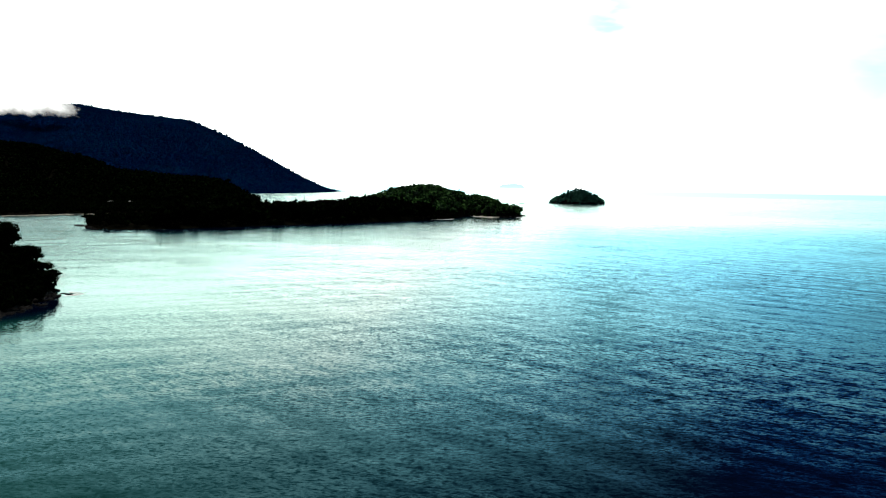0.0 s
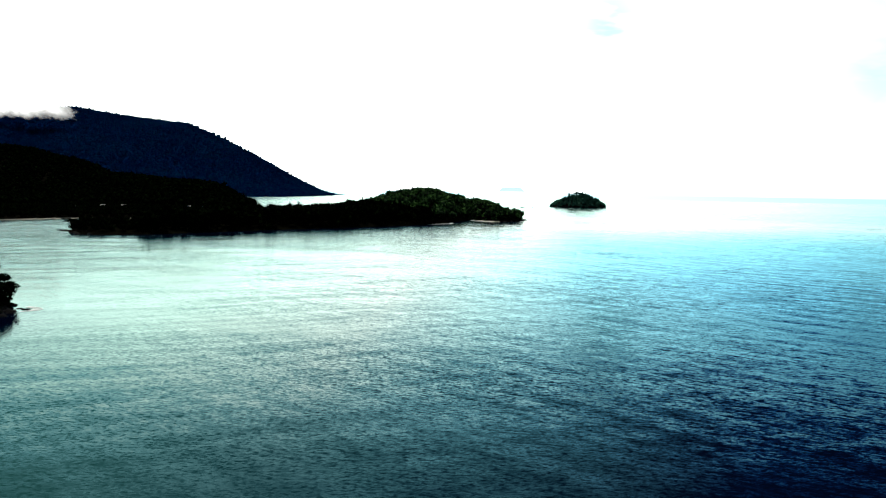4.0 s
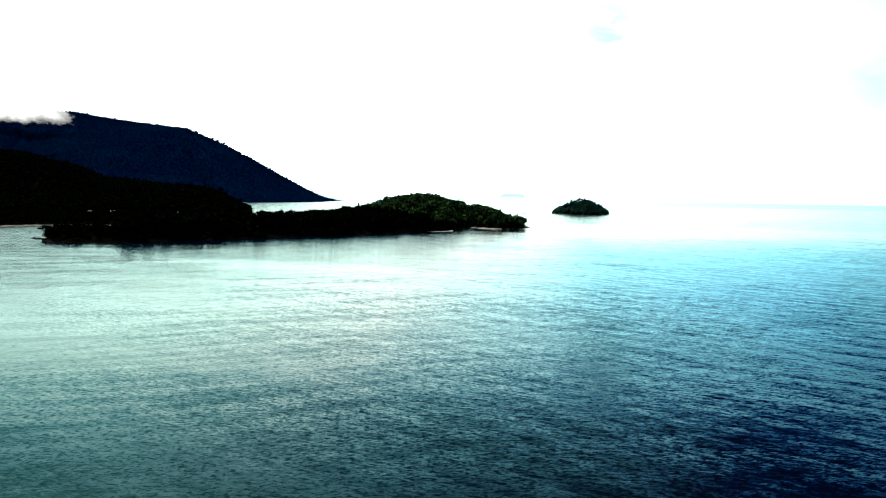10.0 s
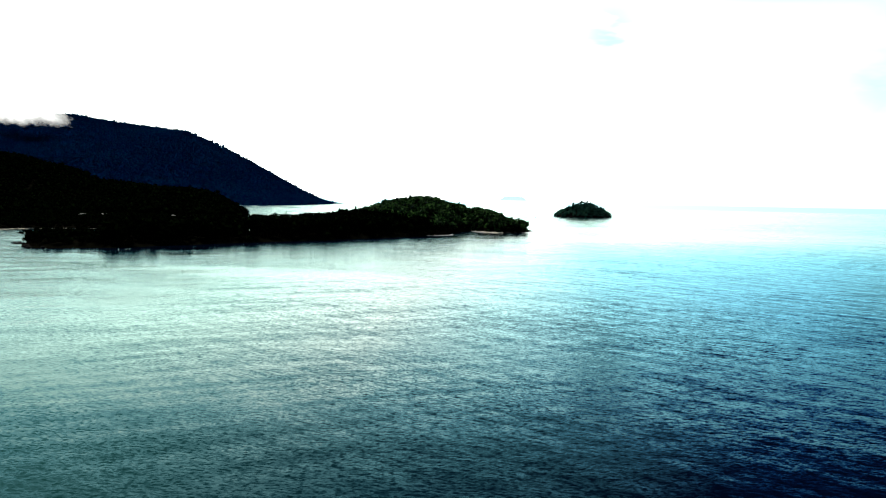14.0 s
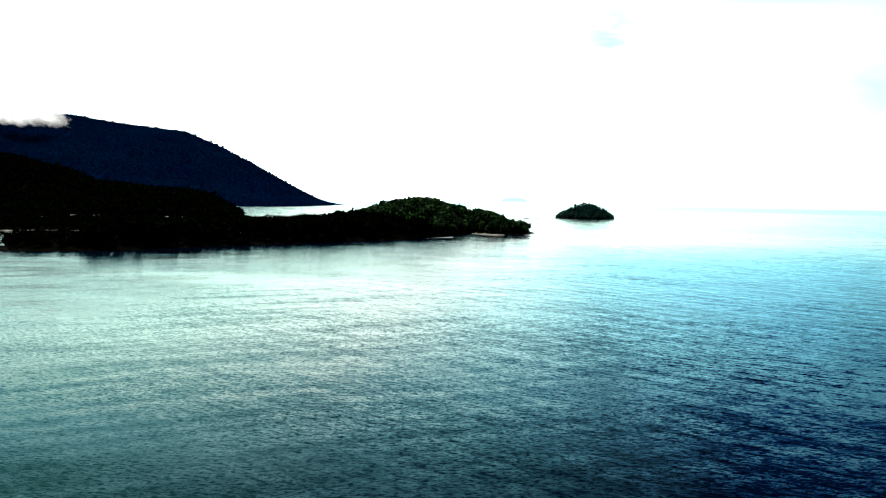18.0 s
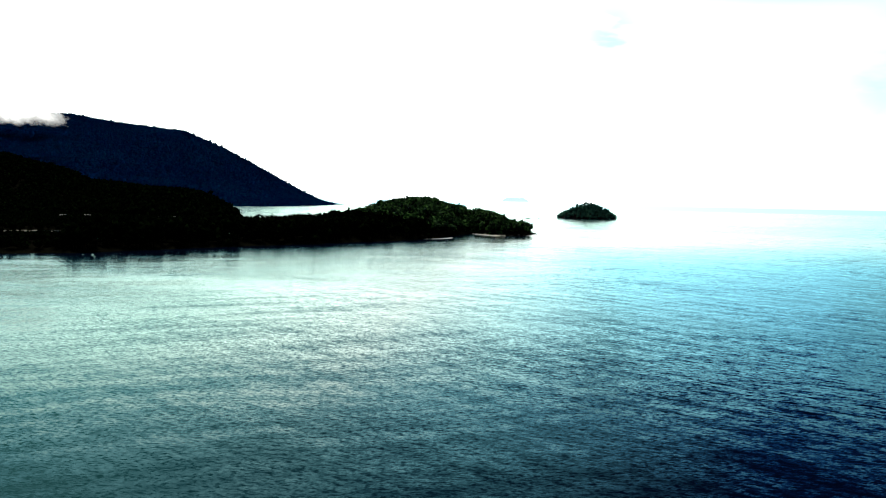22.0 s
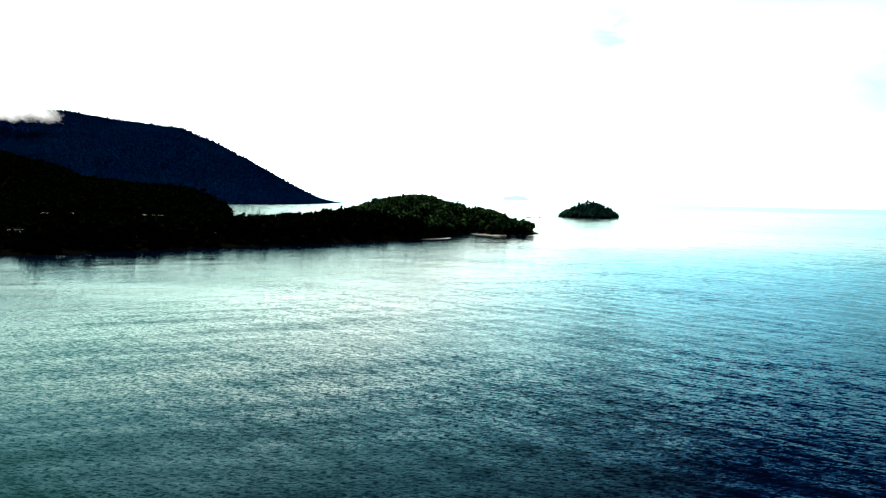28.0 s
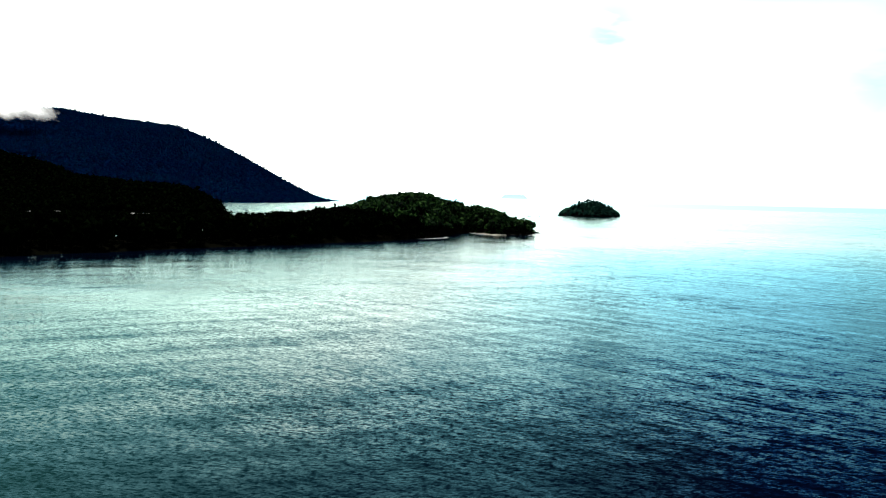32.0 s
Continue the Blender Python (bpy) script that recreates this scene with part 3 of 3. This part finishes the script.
def mainland(x, y):
    x, y = np.asarray(x, dtype=float), np.asarray(y, dtype=float)
    shore = np.interp(x, [-1400, -600, -414, -380, -330, -250], [700, 720, 738, 812, 830, 905])
    coast = np.interp(y, [700, 905, 1100, 1300, 1500, 1700, 2100, 2600], [-250, -250, -270, -300, -350, -420, -520, -640])
    inside = np.minimum((y - shore) * 0.9, coast - x) + value_noise(x, y, 18, 11) * 4
    rz, ry = np.interp(x, RIDGE_X, RIDGE_Z), np.interp(x, RIDGE_X, RIDGE_Y)
    inside = np.minimum(inside, np.minimum(ry + 420 - y, x + 1560))
    z = 3.5 * soft(inside, 0, 18) + np.clip(inside, -20, 0) * 0.3
    front = soft(y, ry - 420, ry)
    fall = 1 - soft(y, ry, ry + 440)
    hill = np.clip(rz - 3, 0, None) * np.where(y < ry, front ** 1.25, fall)
    return z + hill * soft(inside, 0, np.where(x < -1200, 260, 40)) + value_noise(x, y, 60, 13) * 2.0 * soft(inside, 20, 80)


terrain("ground_mainland", mainland, -1580, -240, 690, 2500, 12.0, SOIL, "dark wooded mainland plain rising to a ridge")


# ---- high mountain across the strait ----
MOUNT_X = [-4200, -3000, -2410, -2300, -2125, -2040, -1990, -1875, -1706, -1369, -1185, -1000, -815, -705, -640, -595, -560]
MOUNT_Z = [440, 440, 440, 442, 444, 446, 450, 430, 406, 370, 294, 199, 98, 42, 13, 4, -8]


def mountain(x, y):
    x, y = np.asarray(x, dtype=float), np.asarray(y, dtype=float)
    top = np.interp(x, MOUNT_X, MOUNT_Z) * soft(x, -3050, -2560)
    foot = np.interp(x, [-4200, -1200, -800, -610, -480], [2500, 2600, 2680, 3050, 3300])
    front = np.clip((y - foot) / (4300 - foot + 1e-6), -0.3, 1)
    back = 1 - np.clip((y - 4300) / 900.0, 0, 1.3)
    s = np.where(y < 4300, np.sign(front) * np.abs(front) ** 0.85, back)
    gully = value_noise(x, y, 260, 21) * 20 + value_noise(x, y, 90, 23) * 8
    return np.maximum(top, 0) * s - 4 * (top <= 0) + gully * np.clip(s, 0, 1) * (1 - np.clip(s, 0, 1)) * 2.4 * soft(top, 5, 150) - 1.0


terrain("ground_mountain", mountain, -3080, -470, 2525, 5000, 25.0, HAZE_BLUE_SOIL, "forested mountain slope across the strait, coloured haze blue", "mountain")


# ---- islet ----
def islet(x, y):
    x, y = np.asarray(x, dtype=float), np.asarray(y, dtype=float)
    dx = (x - 348) / np.where(x < 348, 70.0, 66.0)
    dy = (y - 2020) / 48.0
    r = 1 - np.sqrt(dx * dx + dy * dy) + value_noise(x, y, 12, 31) * 0.06 + value_noise(x, y, 26, 33) * 0.07
    return 28.5 * np.clip(r, 0, 1) ** 0.7 - 4 * np.clip(-r, 0, 1) + 0.6 * soft(r, 0, 0.03) - 0.3


terrain("ground_islet", islet, 270, 428, 1965, 2075, 3.0, ROCK, "steep wooded islet ground with a dark rocky foot")


# ---- near headland ----
def headland(x, y):
    x, y = np.asarray(x, dtype=float), np.asarray(y, dtype=float)
    edge = np.interp(y, [120, 150, 172, 186, 197, 218, 232, 241, 252, 275, 330], [-250, -185, -128, -116, -113, -114, -117, -119, -128, -150, -250])
    inside = edge - x + value_noise(x, y, 7, 41) * 1.6
    inside = np.minimum(inside, (x + 250) * 1.5)
    z = 2.0 * soft(inside, 0, 3) + np.clip(inside, 0, 60) * 0.16 + np.clip(inside, -20, 0) * 0.5
    return z + value_noise(x, y, 4, 43) * 0.4 * soft(inside, 0, 4)


terrain("ground_headland", headland, -252, -104, 116, 334, 2.0, ROCK, "rocky ground of the near wooded headland")

# ---- woods ----
rng = np.random.default_rng(7)
HOUSES = [(-446, 1125, 12), (-465, 1102, -8), (-475, 1049, 30), (-430, 1200, 4), (-340, 1108, -15), (-351, 1113, 20), (-329, 1104, -5)]
pts = scatter(rng, 34000, -1560, -250, 700, 2430, mainland, 1.5, 11.5)
plain = (pts[:, 1] < 1180) & (pts[:, 0] > -560)
forest("mainland_forest", rng, pts[~plain], 6.5, 12.0, 9, SHADED_LEAF, "dense dark tropical forest on the mainland")
pts = scatter(rng, 9000, -560, -250, 735, 1180, mainland, 1.5, 7.0)
clear = np.array([min(math.hypot(x - h[0], (y - h[1] + 9) * 0.35) for h in HOUSES) > 5.5 for x, y, z in pts])
hedge = [(h[0] + dx + rng.normal(), h[1] - 5.5 + rng.normal(), float(mainland(h[0] + dx, h[1] - 5.5)) - 1.8) for h in HOUSES for dx in (-4.5, -1.5, 1.5, 4.5)]
forest("village_grove", rng, np.concatenate([pts[clear], np.array(hedge)]), 3.0, 4.6, 12, SHADED_LEAF, "low dark trees and scrub round the village houses")
pts = scatter(rng, 100000, -2600, -540, 2600, 4340, mountain, 1.0, 11.5)
forest("haze_blue_forest", rng, pts, 6.2, 8.0, 3, HAZE_BLUE_LEAF, "forest canopy on the far mountain, coloured dark haze blue", flat=0.75)
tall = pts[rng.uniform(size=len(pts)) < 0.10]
forest("mountain_tall_trees", rng, tall, 6.5, 12.0, 12, HAZE_BLUE_LEAF, "taller trees standing out of the mountain forest, coloured dark haze blue")
pts = scatter(rng, 9000, -287, 106, 566, 1150, peninsula, 1.6, 6.0)
pts = pts[pts[:, 0] < 99]
on_hill = (np.hypot((pts[:, 0] + 5) / 112, (pts[:, 1] - 1005) / 135) < 1.0)
forest("hill_forest", rng, pts[on_hill], 4.2, 9.0, 16, HILL_LEAF, "green broadleaf forest canopy over the round hill")
low_end = ~on_hill & (pts[:, 0] < -218)
forest("low_grove", rng, pts[low_end], 3.0, 6.0, 14, SHADED_LEAF, "low dark trees at the tapering end of the peninsula")
forest("peninsula_forest", rng, pts[~on_hill & ~low_end], 4.6, 12.5, 14, SHADED_LEAF, "dark palms and broadleaf trees on the low peninsula")
pts = scatter(rng, 3000, 275, 425, 1970, 2070, islet, 1.5, 6.0)
forest("islet_forest", rng, pts, 4.0, 5.5, 14, ISLET_LEAF, "blue-green trees and scrub on the islet")

# near headland: the outermost trees stand on the rocks over the water, the rest close behind
kinds = [broad_tree(100 + i, 10.0, 4.6 + 0.35 * i, 13, 100, 0.36, SHADED_LEAF, "dark spreading broadleaf tree on the rocky headland", group="headland trees", low_limb=0.3) for i in range(4)]
EDGE = [(-148.5, 266, 19.8), (-153, 262, 18), (-140.5, 256, 11.0), (-143, 250, 12), (-132, 250.5, 9.2), (-126.5, 248.5, 6.6), (-128, 242, 6.3),
        (-132, 243, 9.5), (-121.5, 240, 4.2), (-122, 232, 5.2), (-126, 235, 7.5), (-135, 236, 10), (-120, 224, 5.0), (-125, 222, 7.5),
        (-137, 247, 9.5), (-146, 258, 13.5), (-150, 256, 14.5), (-139, 243, 9.0), (-145, 250, 12), (-134, 254, 8.5), (-129, 246, 6.8), (-124, 244, 5.0),
        (-143, 262, 13.0), (-147, 270, 16.0), (-121, 236, 4.5), (-129, 238, 7.5), (-133, 231, 8.5), (-126, 228, 7.0),
        (-119, 214, 4.6), (-124, 211, 7.0), (-130, 226, 9.5), (-119, 204, 4.8), (-128, 214, 9.0), (-124, 198, 7.0), (-155, 270, 17)]
back = scatter(rng, 500, -190, -131, 185, 285, headland, 2.5, 7.5)
spots = EDGE + [(x, y, headland(x, y) + rng.uniform(7, 10)) for x, y, z in back if min(math.hypot(x - e[0], y - e[1]) for e in EDGE) > 4]
for i, (x, y, top) in enumerate(spots):
    g = float(headland(x, y))
    s = max(top - g, 2.6) / 10.0
    wide = s ** -0.5
    m = Matrix.Translation((x, y, g)) @ Matrix.Rotation(rng.uniform(0, 6.28), 4, "Z") @ Matrix.Diagonal((s * wide, s * wide, s, 1))
    if i < 4:
        kinds[i].matrix_world = m
    else:
        copy_thing(kinds[i % 4], m)
pts = scatter(rng, 3000, -250, -118, 130, 325, headland, 2.2, 5.5)
pts = pts[(pts[:, 0] < -172) | (pts[:, 1] < 186) | (pts[:, 1] > 283)]
forest("headland_forest", rng, pts, 3.4, 7.0, 22, SHADED_LEAF, "dark broadleaf forest covering the inner headland")
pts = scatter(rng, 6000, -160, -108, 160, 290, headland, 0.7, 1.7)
forest("headland_scrub", rng, pts, 1.6, 2.6, 14, SHADED_LEAF, "low dark scrub over the headland rocks")

# boulders strewn at the headland's foot
for i in range(70):
    y = rng.uniform(188, 262)
    x = float(np.interp(y, [188, 197, 218, 232, 241, 252, 262], [-113, -112, -113, -116, -117, -127, -139])) + rng.normal() * 1.3
    if i < 8:
        x, y = -118 + rng.uniform(0, 4.0), 241 + rng.normal() * 1.0
    ob = tagged(new("rock", rock_mesh(i % 6)), "dark wet boulder at the foot of the headland", "rock", "shore boulders")
    s = rng.uniform(0.6, 2.0) if i >= 8 else rng.uniform(0.5, 1.2)
    ob.matrix_world = pose(x, y, max(float(headland(x, y)), -0.2) + 0.08 * s, rng.uniform(-20, 20), 0, rng.uniform(0, 360)) @ Matrix.Diagonal((s * 1.4, s, s, 1))


# ---- single trees of the peninsula: along the water and on the skyline ----
def slim_tree(seed, height, label, group):
    """A casuarina: tall, narrow, feathery."""
    rng2 = np.random.default_rng(seed)
    tree = tagged(new("tree"), label, "tree", group)
    v, f = tube([(0, 0, -0.8), (0.1, 0, height * 0.5), (0, 0.1, height * 0.97)], [0.24, 0.15, 0.03], 6)
    part("trunk", mesh_of("trunk", v, f, BARK, True), tree)
    ups = np.linspace(0.22, 0.97, 9)
    c = np.stack([rng2.normal(size=9) * 0.35, rng2.normal(size=9) * 0.35, ups * height], 1)
    part("crown", crown_mesh("crown", rng2, c, (1.15 - ups) * height * 0.17 + 0.25, 26, 0.5, HILL_LEAF, 1.3), tree)
    return tree


def plant(kinds, places, lo, hi):
    """Set the first trees down, then copies, turned and scaled unevenly."""
    for i, (x, y, z) in enumerate(places):
        k = i % len(kinds)
        small = 0.55 if x < -218 and y < 760 else 1.0
        m = Matrix.Translation((x, y, z)) @ Matrix.Rotation(rng.uniform(0, 6.28), 4, "Z") @ Matrix.Diagonal((*[rng.uniform(lo, hi) * small ** 0.6] * 2, rng.uniform(lo, hi) * small, 1))
        if i < len(kinds):
            kinds[k].matrix_world = m
        else:
            copy_thing(kinds[k], m)


shore_kinds = [broad_tree(200 + i, 11.5 + i, 4.6, 8, 26, 0.85, SHADED_LEAF, "dark rounded broadleaf tree at the water's edge", group="peninsula shore trees") for i in range(3)]
places = []
for x in np.arange(-270, 92, 2.9):
    fx = x + rng.uniform(-1.2, 1.2)
    y = float(np.interp(fx, FRONT_X, FRONT_Y)) + rng.uniform(7, 20)
    z = float(peninsula(fx, y))
    if z > 0.8 and not 14 < fx < 50:
        places.append((fx, y, z - 0.2))
plant(shore_kinds, places, 0.75, 1.15)

def umbrella_tree(seed, height, lean, label):
    """A beach tree: leaning trunk, a few long limbs, a flat spreading crown with gaps."""
    rng2 = np.random.default_rng(seed)
    tree = tagged(new("tree"), label, "tree")
    fork = Vector((lean * 0.5, 0.2, height * 0.45))
    v, f = tube([(0, 0, -0.8), (lean * 0.15, 0, height * 0.22), fork], [0.5, 0.36, 0.3], 7)
    part("trunk", mesh_of("trunk", v, f, BARK, True), tree)
    tips = [Vector((lean + math.cos(a) * r, math.sin(a) * r, height * h)) for a, r, h in
            ((0.3, 2.6, 0.92), (1.7, 2.4, 0.88), (2.9, 3.2, 0.78), (4.1, 2.8, 0.82), (5.2, 2.2, 0.95), (3.4, 0.8, 1.0))]
    for p in tips:
        v, f = tube([fork, fork.lerp(p, 0.55) + Vector((0, 0, 0.4)), p], [0.22, 0.14, 0.05], 5)
        part("limb", mesh_of("limb", v, f, BARK, True), tree)
    part("crown", crown_mesh("crown", rng2, np.array([tuple(p) for p in tips]), np.array([1.7, 1.5, 1.8, 1.6, 1.3, 1.5]), 70, 0.42, SHADED_LEAF, 0.5), tree)
    return tree


umbrella_tree(390, 7.5, -2.2, "dark leaning beach tree with a flat spreading crown").matrix_world = pose(-271, 602, float(peninsula(-271, 602)), 0, 0, 10)

palms = [palm_tree(300 + i, 12.0 + 1.6 * i, "tall coconut palm with drooping fronds on the peninsula", "peninsula palms") for i in range(3)]
places = []
for i in range(50):
    x = rng.uniform(-210, -95)
    f0, b0 = float(np.interp(x, FRONT_X, FRONT_Y)), float(np.interp(x, BACK_X, BACK_Y))
    y = f0 + (b0 - f0) * rng.uniform(0.06, 0.9)
    z = float(peninsula(x, y))
    if z > 1.0:
        places.append((x, y, z - 0.2))
plant(palms, places, 0.7, 1.0)

slims = [slim_tree(330 + i, 12.5 + i, "tall slim feathery tree on the hill crest", "crest trees") for i in range(3)]
places = [(x, y, float(peninsula(x, y)) - 0.2) for x, y in [(-14 + rng.normal() * 14, 1005 + rng.normal() * 25) for i in range(10)]]
plant(slims, places, 0.6, 0.85)

hill_kinds = [broad_tree(350 + i, 9.5 + i, 4.2, 8, 24, 0.8, HILL_LEAF, "leafy green broadleaf tree on the hillside", group="hillside trees", low_limb=0.35) for i in range(4)]
places = []
for i in range(120):
    x, y = rng.uniform(-95, 82), rng.uniform(850, 1010)
    z = float(peninsula(x, y))
    if z > 3.5 and y > np.interp(x, FRONT_X, FRONT_Y) + 25:
        places.append((x, y, z - 0.2))
plant(hill_kinds, places, 0.62, 0.9)

islet_kinds = [broad_tree(400 + i, 8.5 + i, 4.4, 8, 22, 0.9, ISLET_LEAF, "blue-green broadleaf tree on the steep islet", group="islet trees") for i in range(3)]
places = [(330, 2020, float(islet(330, 2020)) - 0.2), (336, 2016, float(islet(336, 2016)) + 1.0)]
places += [(x, y, z - 0.2) for x, y, z in scatter(rng, 140, 308, 396, 1980, 2035, islet, 9.0, 8.0)]
plant(islet_kinds, places, 0.75, 1.2)


# ---- village houses ----
def house(wide, deep, tall, label):
    """A small house: walls, gabled tin roof, door, shuttered windows."""
    h = tagged(new("house"), label, "house", "village houses")
    part("wall", box_mesh("wall", (-wide / 2, -deep / 2, -0.6), (wide / 2, deep / 2, tall), PLASTER, 0.04), h)
    bm = bmesh.new()
    e, up, th = 0.7, deep * 0.28, 0.14
    prof = [(-deep / 2 - e, tall - 0.15), (0, tall + up), (deep / 2 + e, tall - 0.15), (deep / 2 + e, tall - 0.15 + th), (0, tall + up + th), (-deep / 2 - e, tall - 0.15 + th)]
    a = [bm.verts.new((-wide / 2 - e, y, z)) for y, z in prof]
    b = [bm.verts.new((wide / 2 + e, y, z)) for y, z in prof]
    for k in range(6):
        bm.faces.new((a[k], a[(k + 1) % 6], b[(k + 1) % 6], b[k]))
    bm.faces.new((a[5], a[4], a[1], a[0]))
    bm.faces.new((a[4], a[3], a[2], a[1]))
    bm.faces.new((b[0], b[1], b[4], b[5]))
    bm.faces.new((b[1], b[2], b[3], b[4]))
    bmesh.ops.recalc_face_normals(bm, faces=bm.faces)
    part("roof", bm_mesh("roof", bm, TIN), h, "pale weathered tin roof")
    part("door", box_mesh("door", (-0.45, -deep / 2 - 0.06, 0), (0.45, -deep / 2 + 0.02, 2.05), TIMBER), h)
    for x in (-wide * 0.3, wide * 0.3):
        part("window", box_mesh("window", (x - 0.5, -deep / 2 - 0.05, 0.95), (x + 0.5, -deep / 2 + 0.02, 2.0), TIMBER), h)
    return h


for k, (x, y, turn) in enumerate(HOUSES):
    h = house(rng.uniform(4.5, 7), rng.uniform(4, 5), rng.uniform(2.5, 2.8), "small pale village house with a tin roof among trees")
    h.matrix_world = pose(x, y, float(mainland(x, y)), 0, 0, turn)


# ---- beaches, foam, reef ----
def ribbon(name, line, inner, outer, z0, z1, mat, label, category, wobble=0.6):
    """A strip along a line on the plan, from inner metres on one side to outer on the other, uneven at both edges."""
    pts = [Vector((x, y, 0)) for x, y in line]
    fine = []
    for a, b in zip(pts[:-1], pts[1:]):
        n = max(2, int((b - a).length / 1.5))
        fine += [a.lerp(b, i / n) for i in range(n)]
    fine.append(pts[-1])
    verts, faces, rows = [], [], 5
    for i, p in enumerate(fine):
        way = (fine[min(i + 1, len(fine) - 1)] - fine[max(i - 1, 0)]).normalized()
        side = Vector((-way.y, way.x, 0))
        taper = math.sin(math.pi * min(max(i / (len(fine) - 1), 0.02), 0.98)) ** 0.5
        for k in range(rows):
            u = k / (rows - 1)
            d = (inner + (outer - inner) * u) * taper + noise.noise(p * 0.21 + Vector((0, 0, u * 2 + inner))) * wobble * 2
            verts.append(p + side * d + Vector((0, 0, z0 + (z1 - z0) * u)))
        if i:
            o = (i - 1) * rows
            faces += [(o + k, o + k + 1, o + rows + k + 1, o + rows + k) for k in range(rows - 1)]
    return tagged(new(name, mesh_of(name, verts, faces, mat, True)), label, category, kind="structure")


ribbon("beach_cove", [(38, 978), (46, 962), (58, 938), (68, 941)], -1.5, 2.2, -0.1, 1.0, SAND, "narrow pale sand beach in the cove below the hill", "beach")
for x in (-364, -352, -343, -328):
    ribbon("beach_village", [(x - 4, 815 + (x + 368) * 0.36), (x, 816.4 + (x + 368) * 0.36), (x + 4, 818 + (x + 368) * 0.36)], -0.8, 1.6, 0.1, 1.1, SAND, "short strip of bright sand on the village shore", "beach", 0.7)
ribbon("beach_lagoon", [(-470, 733), (-414, 738), (-380, 812), (-330, 830), (-300, 856)], -0.4, 0.7, 0.1, 1.0, SAND, "pale sand beach along the lagoon shore", "beach")
ribbon("foam_cove", [(36, 974), (46, 953), (60, 930)], -5.0, 0.0, 0.06, 0.07, FOAM, "white surf breaking in the cove", "surf")
ribbon("foam_point", [(90, 948), (102, 985), (109, 1012), (104, 1024)], -4.0, 1.0, 0.05, 0.06, FOAM, "thin white surf round the rocky point", "surf")
ribbon("foam_headland", [(-114.5, 236), (-112, 241), (-117, 245)], -2.0, 0.6, 0.06, 0.07, FOAM, "white surf round the headland's outer rocks", "surf", 0.4)
ribbon("foam_swirl", [(-14, 838), (0, 852), (10, 866), (12, 884)], -3.0, 2.0, 0.05, 0.05, FOAM, "streak of white foam off the cove", "surf")

for k, (x, y, wide, deep) in enumerate([(188, 1837, 11, 3), (181, 1834, 3, 1.6), (212, 1858, 4.5, 2), (219, 1860, 2, 1.2)]):
    ob = tagged(new("reef_rock", rock_mesh(11 + k)), "low dark reef rock awash off the point", "rock", "reef rocks")
    ob.matrix_world = pose(x, y, 0.15, 0, 0, 8 * k) @ Matrix.Diagonal((wide, deep, 3.6, 1))
for k in range(46):
    u = rng.uniform(0, 1)
    line = [(60, 940), (92, 955), (104, 1012), (107, 1018)] if k < 26 else [(-284, 612), (-276, 600), (-251, 566), (-235, 570)]
    xs, ys = zip(*line)
    s = u * (len(line) - 1)
    x, y = float(np.interp(s, range(len(line)), xs)) + rng.normal() * 1.0, float(np.interp(s, range(len(line)), ys)) + rng.normal() * 1.5
    size = rng.uniform(1.0, 3.2)
    ob = tagged(new("rock", rock_mesh(20 + k % 6)), "dark rugged boulder on the peninsula's rocky edge", "rock", "peninsula boulders")
    ob.matrix_world = pose(x, y, max(float(peninsula(x, y)), -0.3) + 0.1 * size, rng.uniform(-15, 15), 0, rng.uniform(0, 360)) @ Matrix.Diagonal((size * 1.5, size, size, 1))

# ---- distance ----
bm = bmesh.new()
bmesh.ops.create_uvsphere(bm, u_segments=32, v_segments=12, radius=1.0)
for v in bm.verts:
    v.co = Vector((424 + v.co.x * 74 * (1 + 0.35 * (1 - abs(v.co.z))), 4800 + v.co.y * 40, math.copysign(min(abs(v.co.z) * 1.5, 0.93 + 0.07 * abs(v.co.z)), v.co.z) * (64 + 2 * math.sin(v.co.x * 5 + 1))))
tagged(new("backdrop_island", bm_mesh("backdrop_island", bm, HAZE, True)), "faint island on the horizon, its pale blue haze put in as glow", "island", kind="structure")

# cloud bank drawn over the summit: a thin billowing sheet that dissolves downwards and at its end
xs, zs = np.linspace(-2700, -1690, 156), np.linspace(320, 500, 52)
CX, CZ = np.meshgrid(xs, zs)
CY = 3760 - (CZ - 340) * 1.2 + value_noise(CX, CZ, 60, 51) * 14 + value_noise(CX, CZ, 24, 52) * 5
cid = np.arange(CX.size).reshape(CX.shape)
cq = np.stack([cid[:-1, :-1], cid[:-1, 1:], cid[1:, 1:], cid[1:, :-1]], -1).reshape(-1, 4)
tagged(new("cloud", mesh_of("cloud", np.stack([CX.ravel(), CY.ravel(), CZ.ravel()], 1), cq, CLOUD, True)), "low white cloud bank resting on the mountain summit", "cloud", kind="structure")
